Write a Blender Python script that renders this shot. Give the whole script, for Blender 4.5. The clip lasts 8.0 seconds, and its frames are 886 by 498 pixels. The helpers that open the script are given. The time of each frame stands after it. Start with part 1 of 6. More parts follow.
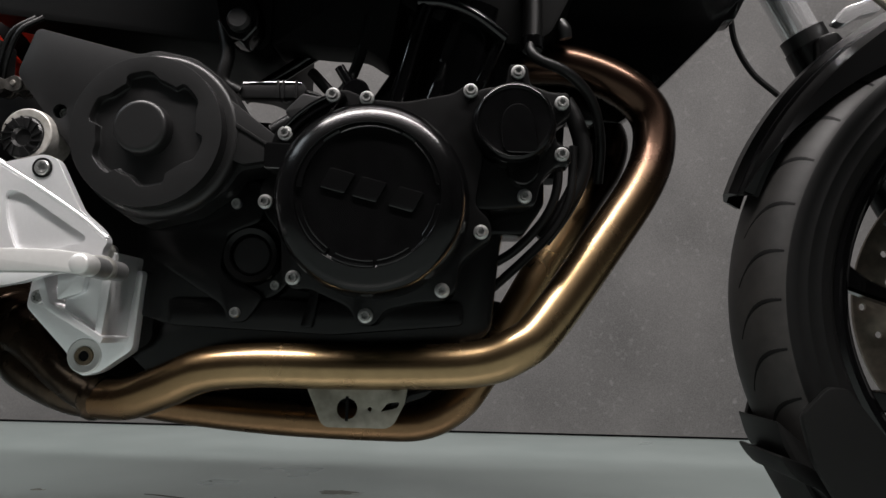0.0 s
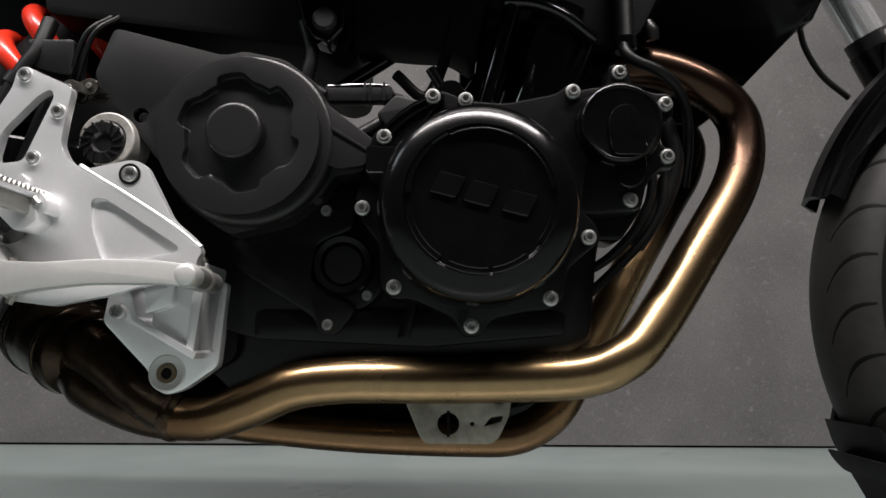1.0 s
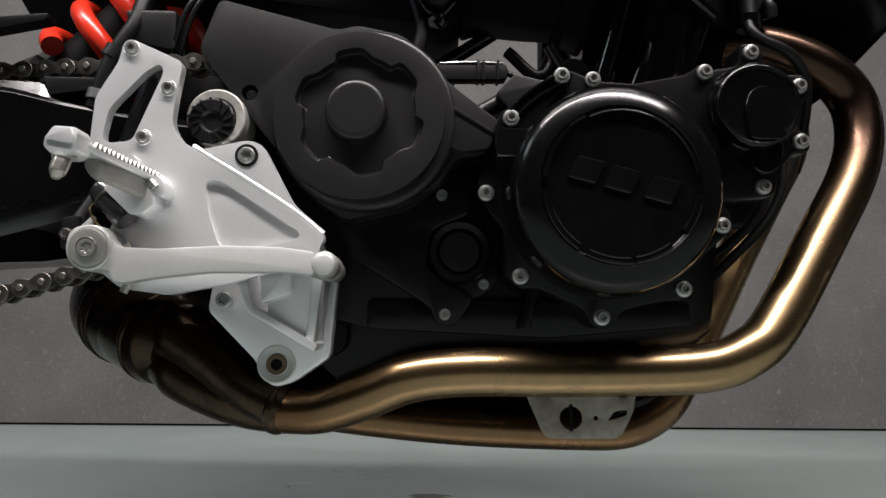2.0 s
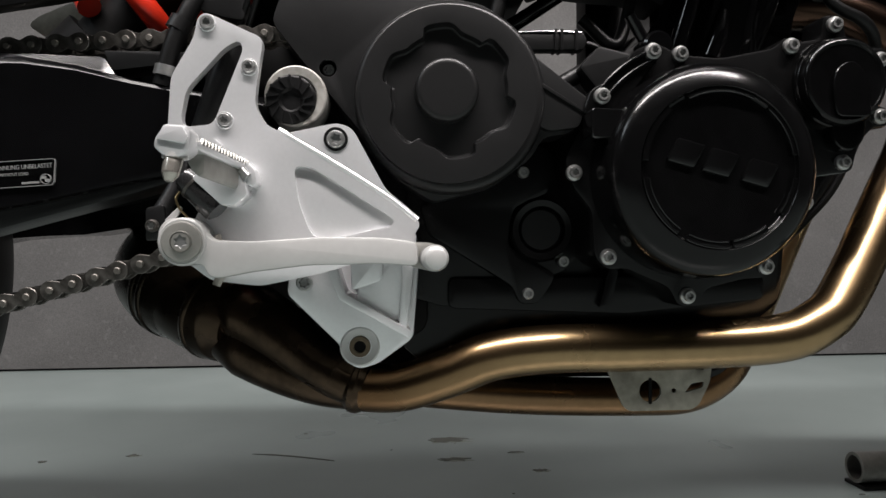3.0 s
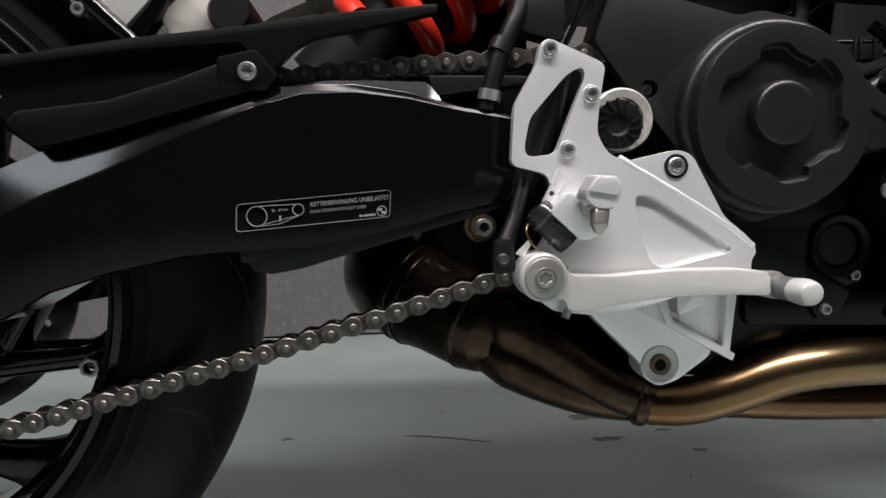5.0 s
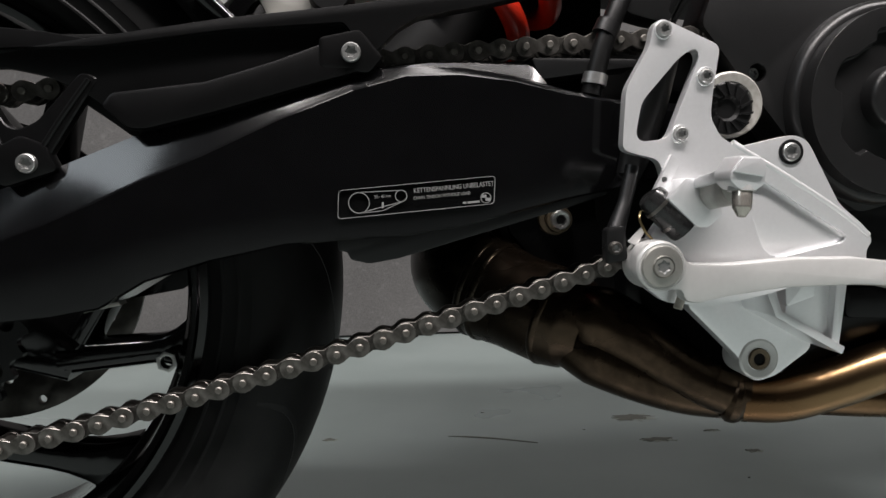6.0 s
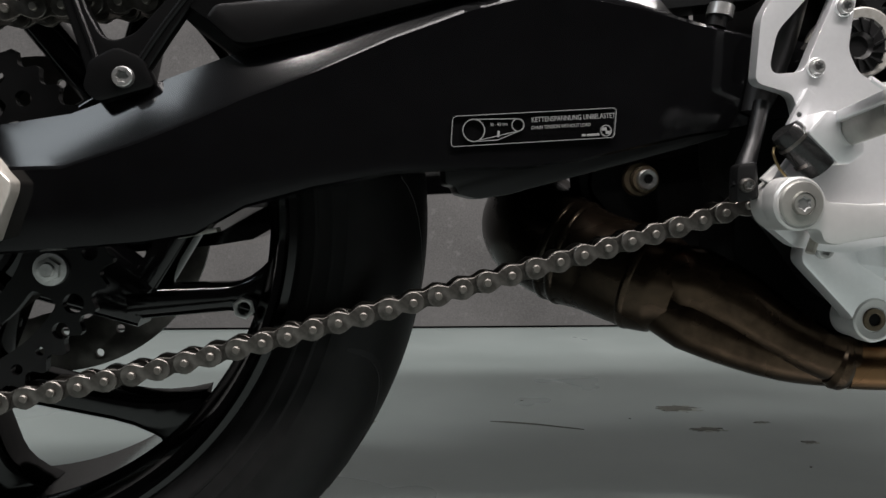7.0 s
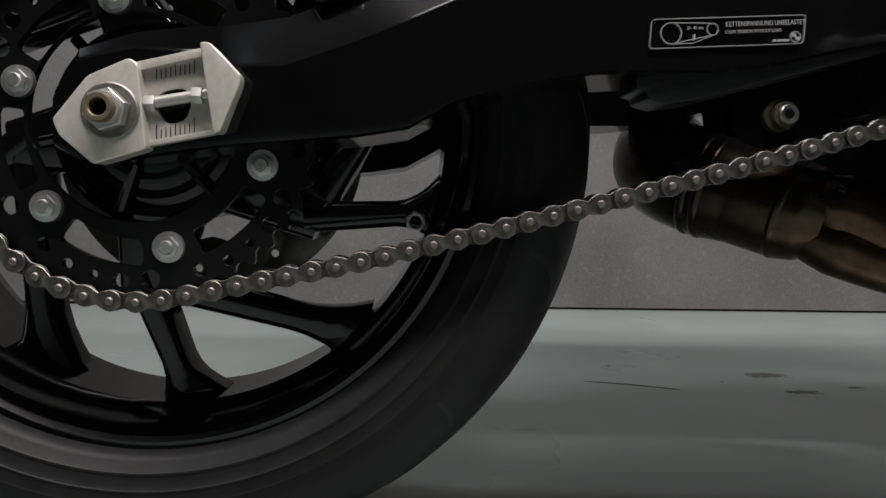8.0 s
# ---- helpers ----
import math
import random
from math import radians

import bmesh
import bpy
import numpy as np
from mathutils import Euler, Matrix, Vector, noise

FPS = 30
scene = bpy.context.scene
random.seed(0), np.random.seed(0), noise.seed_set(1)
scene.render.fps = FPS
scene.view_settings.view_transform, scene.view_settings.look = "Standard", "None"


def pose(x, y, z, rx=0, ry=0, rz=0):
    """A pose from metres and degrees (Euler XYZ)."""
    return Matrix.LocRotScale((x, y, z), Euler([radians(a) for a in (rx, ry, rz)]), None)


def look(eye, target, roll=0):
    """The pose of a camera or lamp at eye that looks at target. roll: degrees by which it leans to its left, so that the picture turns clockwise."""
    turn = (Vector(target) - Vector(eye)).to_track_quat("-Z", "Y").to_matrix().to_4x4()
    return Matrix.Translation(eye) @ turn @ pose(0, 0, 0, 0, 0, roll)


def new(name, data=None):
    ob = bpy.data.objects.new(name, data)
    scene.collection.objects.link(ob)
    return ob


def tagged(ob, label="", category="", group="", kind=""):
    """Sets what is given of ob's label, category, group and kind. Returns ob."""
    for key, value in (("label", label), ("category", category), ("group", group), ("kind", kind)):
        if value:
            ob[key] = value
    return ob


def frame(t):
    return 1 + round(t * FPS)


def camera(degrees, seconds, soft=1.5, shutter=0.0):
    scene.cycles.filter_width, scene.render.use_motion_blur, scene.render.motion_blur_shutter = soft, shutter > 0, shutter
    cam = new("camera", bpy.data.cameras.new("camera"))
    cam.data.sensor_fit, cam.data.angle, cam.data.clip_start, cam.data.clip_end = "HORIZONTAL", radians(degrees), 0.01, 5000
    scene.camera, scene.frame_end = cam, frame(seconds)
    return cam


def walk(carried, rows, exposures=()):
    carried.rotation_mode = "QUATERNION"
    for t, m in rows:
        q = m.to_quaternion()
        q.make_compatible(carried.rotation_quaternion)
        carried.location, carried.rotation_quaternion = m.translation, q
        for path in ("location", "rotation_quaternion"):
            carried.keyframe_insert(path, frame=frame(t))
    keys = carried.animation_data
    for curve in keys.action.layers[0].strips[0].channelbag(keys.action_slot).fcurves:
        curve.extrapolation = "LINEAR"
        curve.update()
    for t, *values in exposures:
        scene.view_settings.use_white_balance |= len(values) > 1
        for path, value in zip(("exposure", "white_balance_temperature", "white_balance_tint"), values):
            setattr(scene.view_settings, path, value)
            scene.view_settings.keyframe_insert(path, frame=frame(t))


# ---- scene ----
cam = camera(62.5, 8.0)
PATH = [
    (0.0, 0.0526, 0.0253, 0.2594, 96.60, -1.18, 1.80),
    (0.5, 0.0093, 0.0315, 0.2505, 97.40, -1.21, 0.73),
    (1.0, -0.0488, 0.0474, 0.2562, 97.64, -0.26, -0.04),
    (1.5, -0.1036, 0.0692, 0.2566, 97.76, 0.12, -0.51),
    (1.7, -0.1212, 0.0715, 0.2590, 97.24, -0.33, -0.61),
    (2.8, -0.2307, 0.0794, 0.2995, 91.03, 0.34, -3.04),
    (3.0, -0.2477, 0.0823, 0.3104, 89.69, 0.37, -4.54),
    (3.5, -0.2967, 0.0833, 0.3266, 87.68, 0.28, -3.76),
    (4.0, -0.3632, 0.0788, 0.3450, 86.10, 1.78, -8.10),
    (4.5, -0.4276, 0.0986, 0.3709, 85.45, 1.48, -6.42),
    (5.0, -0.4744, 0.1072, 0.3684, 85.47, 1.20, -4.97),
    (5.2, -0.4915, 0.1094, 0.3652, 85.64, 0.99, -4.29),
    (6.3, -0.5586, 0.1508, 0.3530, 85.97, 0.74, -5.57),
    (6.5, -0.5719, 0.1644, 0.3460, 86.84, 0.38, -5.79),
    (7.0, -0.6076, 0.1605, 0.3110, 86.60, -0.42, -4.96),
    (7.5, -0.6603, 0.1503, 0.2815, 86.95, -0.23, -2.90),
    (8.0, -0.7126, 0.1433, 0.2438, 87.12, -1.07, -2.97),
]
walk(cam, [(t, pose(x, y, z, rx, ry, rz)) for t, x, y, z, rx, ry, rz in PATH])

# ---- light ----
world = bpy.data.worlds.new("room_air")
world.use_nodes = True
world.node_tree.nodes["Background"].inputs[0].default_value = (0.9, 0.95, 1.0, 1)
world.node_tree.nodes["Background"].inputs[1].default_value = 0.02
scene.world = world


def strip_lamp(x, y, z, length, width, watts, tx, ty, tint=(1.0, 0.944, 0.929)):
    data = bpy.data.lights.new("unseen_area_lamp", "AREA")
    data.shape, data.size, data.size_y, data.energy = "RECTANGLE", length, width, watts
    data.color = tint
    ob = new("unseen_area_lamp", data)
    ob.matrix_world = look((x, y, z), (tx, ty, 0.3))
    return ob


strip_lamp(0.02, -0.40, 2.6, 3.2, 0.12, 220, 0.10, 0.5)
# bluish panel added for the cool sheen on the swingarm bevel
strip_lamp(-2.80, -0.60, 2.6, 0.70, 0.80, 15, -0.8, 0.6, (0.86, 0.94, 1.0))
# two added fill strips that lift the shaded floor
strip_lamp(-0.30, 0.30, 2.6, 2.4, 0.14, 22, -0.3, 0.9)
strip_lamp(-0.6, 1.45, 2.7, 2.6, 0.14, 20, -0.6, 1.5)
scene.view_settings.exposure = 0.0


# ---- materials ----
def material(name, colour, rough=0.5, metal=0.0, vary=0.12, scale=60.0, bump=0.0, bump_scale=300.0, second=None, blotch=8.0, coat=0.0, spec=0.5):
    """A surface with fine grain and broad blotches of colour, roughness and relief."""
    m = bpy.data.materials.new(name)
    m.use_nodes = True
    nt = m.node_tree
    b = nt.nodes["Principled BSDF"]
    co = nt.nodes.new("ShaderNodeTexCoord")
    fine, broad = nt.nodes.new("ShaderNodeTexNoise"), nt.nodes.new("ShaderNodeTexNoise")
    fine.inputs["Scale"].default_value, fine.inputs["Detail"].default_value = scale, 6
    broad.inputs["Scale"].default_value, broad.inputs["Detail"].default_value = blotch, 4
    nt.links.new(co.outputs["Object"], fine.inputs["Vector"])
    nt.links.new(co.outputs["Object"], broad.inputs["Vector"])
    add = nt.nodes.new("ShaderNodeMath")
    add.operation = "ADD"
    nt.links.new(fine.outputs["Fac"], add.inputs[0])
    nt.links.new(broad.outputs["Fac"], add.inputs[1])
    ramp = nt.nodes.new("ShaderNodeMapRange")
    ramp.inputs[1].default_value, ramp.inputs[2].default_value = 0.65, 1.35
    nt.links.new(add.outputs[0], ramp.inputs[0])
    mix = nt.nodes.new("ShaderNodeMix")
    mix.data_type = "RGBA"
    c2 = second if second else tuple(c * (1 - 2 * vary) for c in colour)
    mix.inputs[6].default_value = (*[c * (1 + vary) for c in colour], 1)
    mix.inputs[7].default_value = (*c2, 1)
    nt.links.new(ramp.outputs[0], mix.inputs[0])
    nt.links.new(mix.outputs[2], b.inputs["Base Color"])
    rr = nt.nodes.new("ShaderNodeMapRange")
    rr.inputs[3].default_value, rr.inputs[4].default_value = max(0.03, rough * 0.85), min(1, rough * 1.18)
    nt.links.new(broad.outputs["Fac"], rr.inputs[0])
    nt.links.new(rr.outputs[0], b.inputs["Roughness"])
    b.inputs["Metallic"].default_value = metal
    b.inputs["Specular IOR Level"].default_value = spec
    b.inputs["Coat Weight"].default_value = coat
    b.inputs["Coat Roughness"].default_value = 0.12
    if bump:
        n2 = nt.nodes.new("ShaderNodeTexNoise")
        n2.inputs["Scale"].default_value, n2.inputs["Detail"].default_value = bump_scale, 3
        nt.links.new(co.outputs["Object"], n2.inputs["Vector"])
        bp = nt.nodes.new("ShaderNodeBump")
        bp.inputs["Strength"].default_value, bp.inputs["Distance"].default_value = bump, 0.0003
        nt.links.new(n2.outputs["Fac"], bp.inputs["Height"])
        nt.links.new(bp.outputs[0], b.inputs["Normal"])
    return m


BLACK_CAST = material("black_powder_coat", (0.0030, 0.0030, 0.0031), 0.24, 0, 0.25, 90, 0.14, 900, second=(0.0016, 0.0016, 0.0016), spec=0.20)
CLUTCH_BLACK = material("semi_gloss_black_enamel", (0.0020, 0.0020, 0.0021), 0.165, 0, 0.2, 90, 0.06, 900, spec=0.22)
BRONZE = material("tarnished_bronze", (0.136, 0.104, 0.068), 0.45, 0.6, 0.2, 200, 0.1, 800)
BLACK_GLOSS = material("black_gloss_paint", (0.00138, 0.00138, 0.001518), 0.12, 0, 0.15, 60, 0.04, 500, spec=0.45)
BLACK_SATIN = material("black_satin_arm_paint", (0.0020, 0.0020, 0.0022), 0.115, 0, 0.15, 70, 0.05, 700, spec=0.26)
SLIDER = material("polished_slider_plastic", (0.002, 0.002, 0.0021), 0.15, 0, 0.15, 60, 0.04, 500, spec=0.6)
CHAIN_SLIDER = material("worn_slider_nylon", (0.0024, 0.0024, 0.0024), 0.15, 0, 0.2, 60, 0.06, 500, spec=0.22)
GUARD_PLASTIC = material("black_mudguard_plastic", (0.0024, 0.0024, 0.0025), 0.30, 0, 0.15, 120, 0.2, 1500, spec=0.20)
SPRING_BLACK = material("glossy_dark_spring_steel", (0.030, 0.030, 0.030), 0.20, 0.6, 0.2, 200, 0.05, 900)
SLEEVE = material("grey_anodised_sleeve", (0.20, 0.20, 0.20), 0.40, 0.7, 0.1, 200, 0.1, 900)
# darker steel colour stands for the shade inside bolt sockets
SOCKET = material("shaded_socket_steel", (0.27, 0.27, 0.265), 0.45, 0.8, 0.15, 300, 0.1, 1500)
BLACK_PLASTIC = material("black_moulded_plastic", (0.00368, 0.00368, 0.003818), 0.38, 0, 0.15, 120, 0.25, 1500, spec=0.32)
# near-black for black castings, also painted as shade in bores and grooves
DARK_VOID = material("black_casting_and_shade", (0.0024, 0.0024, 0.0024), 0.55, 0, 0.35, 60, 0.2, 400, second=(0.0012, 0.0012, 0.0012), blotch=18, spec=0.10)
COVER_PLASTIC = material("charcoal_grained_plastic", (0.00621, 0.006164, 0.006302), 0.36, 0, 0.1, 150, 0.25, 1800, spec=0.35)
RUBBER = material("tyre_rubber", (0.00598, 0.00598, 0.00598), 0.46, 0, 0.25, 90, 0.3, 700, second=(0.00322, 0.00322, 0.00322), blotch=14, spec=0.12)
DUSTY_RUBBER = material("dusty_tyre_rubber", (0.0138, 0.01288, 0.01196), 0.50, 0, 0.25, 90, 0.3, 700, second=(0.00782, 0.00736, 0.0069), blotch=14, spec=0.3)
HOSE_RUBBER = material("hose_rubber", (0.0024, 0.0024, 0.0024), 0.42, 0, 0.2, 90, 0.1, 700, spec=0.2)
SILVER = material("silver_painted_aluminium", (0.77, 0.772, 0.78), 0.33, 0.72, 0.02, 400, 0.25, 2200, blotch=12)
SILVER_BRIGHT = material("bare_forged_aluminium", (0.50, 0.496, 0.485), 0.34, 0.45, 0.03, 200, 0.2, 1200, blotch=20)
STEEL = material("zinc_plated_steel", (0.47, 0.47, 0.46), 0.34, 0.95, 0.15, 300, 0.1, 1500, blotch=60)
PIN_STEEL = material("worn_pin_steel", (0.16, 0.15, 0.135), 0.48, 0.9, 0.2, 300, 0.2, 900)
CHAIN_STEEL = material("oiled_chain_steel", (0.138, 0.130, 0.120), 0.34, 0.88, 0.3, 220, 0.2, 900, second=(0.044, 0.04, 0.0352), blotch=50)
# inner links darkened in colour for the shaded gaps between the plates
CHAIN_DARK = material("shade_darkened_link_steel", (0.068, 0.064, 0.058), 0.40, 0.85, 0.3, 220, 0.2, 900, second=(0.026, 0.024, 0.021), blotch=50)
CHROME = material("chromed_fork_tube", (0.80, 0.80, 0.81), 0.16, 0.75, 0.03, 40)
BEIGE = material("champagne_anodised_aluminium", (0.45, 0.430, 0.395), 0.38, 0.5, 0.06, 200, 0.08, 900, second=(0.35, 0.325, 0.285), blotch=25)
RED = material("red_spring_paint", (0.56, 0.026, 0.010), 0.28, 0, 0.1, 60)
PLATE = material("dusty_stainless_plate", (0.252, 0.24, 0.204), 0.5, 0.7, 0.12, 160, 0.2, 600, second=(0.162, 0.15, 0.12), blotch=30)
WORN_RING = material("chipped_cream_ring_paint", (0.34, 0.33, 0.31), 0.42, 0.3, 0.10, 260, 0.3, 900, second=(0.20, 0.19, 0.17), blotch=70)
PRINT = material("pale_grey_print", (0.150, 0.152, 0.150), 0.6)
CARDBOARD = material("cream_painted_box", (0.2852, 0.276, 0.253), 0.55, 0, 0.08, 60)
PEARL_STEEL = material("worn_pearl_steel", (0.496, 0.464, 0.416), 0.25, 0.85, 0.1, 300, 0.1, 900)
BRASS = material("brass_wire", (0.22, 0.165, 0.085), 0.3, 0.9, 0.1, 200)
BROWN_RUBBER = material("tan_cable_jacket", (0.161, 0.1426, 0.1104), 0.5)
# galvanised and plain grey metal, also the painted shade of the footpeg
GREY_METAL = material("galvanised_and_shaded_grey", (0.3025, 0.297, 0.275), 0.42, 0.7, 0.12, 120, 0.1, 500)


def pipe_metal(name, hot, cold, sweep, rough=0.22, metal=1.0, rearward=None, patchy=0.82):
    """Heat-tinted stainless tube: brushed, with tint bands along its run."""
    m = material(name, cold, rough, metal, 0.10, 160, 0.05, 900, second=tuple(c * patchy for c in cold), blotch=26)
    nt = m.node_tree
    b = nt.nodes["Principled BSDF"]
    base = b.inputs["Base Color"].links[0].from_socket
    co = nt.nodes.new("ShaderNodeTexCoord")
    sep = nt.nodes.new("ShaderNodeSeparateXYZ")
    nt.links.new(co.outputs["Object"], sep.inputs[0])
    wob = nt.nodes.new("ShaderNodeTexNoise")
    wob.inputs["Scale"].default_value = 18
    nt.links.new(co.outputs["Object"], wob.inputs["Vector"])
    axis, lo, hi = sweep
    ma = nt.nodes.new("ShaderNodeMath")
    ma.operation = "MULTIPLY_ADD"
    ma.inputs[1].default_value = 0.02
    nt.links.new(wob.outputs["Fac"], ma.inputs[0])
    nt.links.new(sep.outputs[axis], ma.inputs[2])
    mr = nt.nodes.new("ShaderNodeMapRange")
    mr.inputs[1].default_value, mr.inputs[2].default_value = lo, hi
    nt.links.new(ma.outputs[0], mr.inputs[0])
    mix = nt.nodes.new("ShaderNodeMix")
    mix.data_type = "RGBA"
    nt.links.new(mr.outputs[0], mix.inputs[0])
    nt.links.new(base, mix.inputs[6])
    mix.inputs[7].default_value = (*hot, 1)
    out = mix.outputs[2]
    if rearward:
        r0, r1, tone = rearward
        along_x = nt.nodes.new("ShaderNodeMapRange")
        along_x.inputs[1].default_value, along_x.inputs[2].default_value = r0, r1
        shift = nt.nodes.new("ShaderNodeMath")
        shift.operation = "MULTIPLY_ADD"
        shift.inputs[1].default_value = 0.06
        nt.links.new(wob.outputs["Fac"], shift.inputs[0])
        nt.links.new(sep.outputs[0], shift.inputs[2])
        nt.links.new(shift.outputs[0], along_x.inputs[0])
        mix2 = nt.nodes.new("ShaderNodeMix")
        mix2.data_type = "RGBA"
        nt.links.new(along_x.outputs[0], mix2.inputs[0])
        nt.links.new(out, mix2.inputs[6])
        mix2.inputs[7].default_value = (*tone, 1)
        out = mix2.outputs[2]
    nt.links.new(out, b.inputs["Base Color"])
    return m


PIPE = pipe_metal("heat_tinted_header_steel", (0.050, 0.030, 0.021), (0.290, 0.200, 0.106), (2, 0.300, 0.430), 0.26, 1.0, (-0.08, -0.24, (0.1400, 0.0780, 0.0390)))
REAR_PIPE = pipe_metal("browned_header_steel", (0.43, 0.295, 0.155), (0.18, 0.108, 0.0576), (2, 0.20, 0.30), 0.28, 1.0, (0.168, 0.205, (0.020, 0.013, 0.010)))
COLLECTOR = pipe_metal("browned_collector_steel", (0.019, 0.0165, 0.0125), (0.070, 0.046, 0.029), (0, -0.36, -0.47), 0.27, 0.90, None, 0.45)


def wall_felt():
    m = material("grey_felt_wall_panel", (0.084, 0.0822, 0.0805), 0.9, 0, 0.10, 330, 1.0, 380, second=(0.043, 0.0425, 0.042), blotch=3.5)
    nt = m.node_tree
    b = nt.nodes["Principled BSDF"]
    base = b.inputs["Base Color"].links[0].from_socket
    co = nt.nodes.new("ShaderNodeTexCoord")
    fl = nt.nodes.new("ShaderNodeTexNoise")
    fl.inputs["Scale"].default_value, fl.inputs["Detail"].default_value = 60, 3
    nt.links.new(co.outputs["Object"], fl.inputs["Vector"])
    mr = nt.nodes.new("ShaderNodeMapRange")
    mr.inputs[1].default_value, mr.inputs[2].default_value = 0.60, 0.80
    nt.links.new(fl.outputs["Fac"], mr.inputs[0])
    mix = nt.nodes.new("ShaderNodeMix")
    mix.data_type = "RGBA"
    nt.links.new(mr.outputs[0], mix.inputs[0])
    nt.links.new(base, mix.inputs[6])
    mix.inputs[7].default_value = (0.099, 0.098, 0.0965, 1)
    nt.links.new(mix.outputs[2], b.inputs["Base Color"])
    return m


WALL = wall_felt()
FLOOR = material("grey_green_floor_paint", (0.190, 0.219, 0.213), 0.28, 0, 0.05, 7, 0.10, 40, second=(0.156, 0.185, 0.179), blotch=1.6)
CHOCK_BLACK = material("dull_black_chock_plastic", (0.00184, 0.001932, 0.00184), 0.45, 0, 0.15, 120, 0.2, 1200, spec=0.2)
DISC_STEEL = material("bronzed_disc_steel", (0.264, 0.224, 0.184), 0.35, 0.9, 0.2, 120, 0.1, 600)
CHIP = material("bare_dark_concrete_chip", (0.046, 0.0483, 0.0414), 0.85, 0, 0.3, 200, 0.4, 500, second=(0.092, 0.092, 0.0782), blotch=60)
CHIP_EDGE = material("scuffed_paint_edge", (0.155, 0.165, 0.135), 0.7, 0, 0.3, 300, 0.4, 500, second=(0.23, 0.25, 0.24), blotch=120)
DARK_STEEL = material("dull_dark_disc_steel", (0.112, 0.104, 0.096), 0.35, 0.9, 0.2, 120, 0.1, 600)
ROOM = material("dim_grey_workshop_paint", (0.0276, 0.0276, 0.02852), 0.8, 0, 0.05, 4)
CEILING = material("white_ceiling_paint", (0.138, 0.138, 0.138), 0.8, 0, 0.03, 5)


# ---- mesh helpers ----
def part(name, bm, mat, parent=None, label="", smooth=True, sharp=0.6):
    me = bpy.data.meshes.new(name)
    bm.normal_update()
    if smooth:
        for f in bm.faces:
            f.smooth = True
        for e in bm.edges:
            e.smooth = len(e.link_faces) == 2 and e.calc_face_angle(0) < sharp
    bm.to_mesh(me)
    bm.free()
    me.materials.append(mat)
    ob = new(name, me)
    ob.parent = parent
    if label:
        ob["label"] = label
    return ob


def holder(name, parent=None):
    ob = new(name)
    ob.parent = parent
    return ob


def rounded(pts, r, n=4):
    """The outline with its corners rounded to about r."""
    out = []
    for i, p in enumerate(pts):
        p, a, b = Vector(p), Vector(pts[i - 1]), Vector(pts[(i + 1) % len(pts)])
        ra = min(r, (a - p).length * 0.45)
        rb = min(r, (b - p).length * 0.45)
        s, e = p + (a - p).normalized() * ra, p + (b - p).normalized() * rb
        for k in range(n + 1):
            t = k / n
            out.append(tuple(s * (1 - t) ** 2 + p * (2 * t * (1 - t)) + e * t * t))
    return out


def ring(cx, cz, r, n=24, a0=0.0):
    return [(cx + r * math.cos(a0 + 2 * math.pi * i / n), cz + r * math.sin(a0 + 2 * math.pi * i / n)) for i in range(n)]


def prism(pts, y0, y1, bevel=0.001, holes=(), segs=2, bm=None):
    """A plate with the outline pts in (x, z), from depth y0 (near) to y1, with holes through it and rounded rims."""
    own = bm is None
    b = bmesh.new()
    edges = []
    for loop in (pts, *holes):
        vs = [b.verts.new((p[0], y0, p[1])) for p in loop]
        edges += [b.edges.new((vs[i - 1], vs[i])) for i in range(len(vs))]
    if holes:
        bmesh.ops.triangle_fill(b, edges=edges, use_beauty=True, use_dissolve=False)
    else:
        b.faces.new(vs)
    faces = list(b.faces)
    ret = bmesh.ops.extrude_face_region(b, geom=faces)
    moved = [v for v in ret["geom"] if isinstance(v, bmesh.types.BMVert)]
    bmesh.ops.translate(b, verts=moved, vec=(0, y1 - y0, 0))
    bmesh.ops.recalc_face_normals(b, faces=list(b.faces))
    if bevel:
        near = [e for e in b.edges if len(e.link_faces) == 2 and e.calc_face_angle(0) > 0.9 and abs(e.verts[0].co.y - e.verts[1].co.y) < 1e-6]
        bmesh.ops.bevel(b, geom=near, offset=bevel, segments=segs, affect="EDGES", profile=0.6, clamp_overlap=True)
    if own:
        return b
    join(bm, b)
    return bm


def join(bm, other):
    me = bpy.data.meshes.new("tmp")
    other.to_mesh(me)
    other.free()
    bm.from_mesh(me)
    bpy.data.meshes.remove(me)
    return bm


def lathe(profile, cx, cz, n=48, cy=0.0, bm=None):
    """A body turned about the line through (cx, cz) along y; profile rows are radius and depth."""
    b = bm if bm is not None else bmesh.new()
    rows = []
    for r, y in profile:
        if r < 1e-6:
            rows.append([b.verts.new((cx, cy + y, cz))])
        else:
            rows.append([b.verts.new((cx + r * math.cos(2 * math.pi * i / n), cy + y, cz + r * math.sin(2 * math.pi * i / n))) for i in range(n)])
    for a, c in zip(rows, rows[1:]):
        for i in range(n):
            j = (i + 1) % n
            if len(a) == 1 and len(c) > 1:
                b.faces.new((a[0], c[i], c[j]))
            elif len(c) == 1 and len(a) > 1:
                b.faces.new((a[i], a[j], c[0]))
            elif len(a) > 1:
                b.faces.new((a[i], a[j], c[j], c[i]))
    bmesh.ops.recalc_face_normals(b, faces=list(b.faces))
    return b


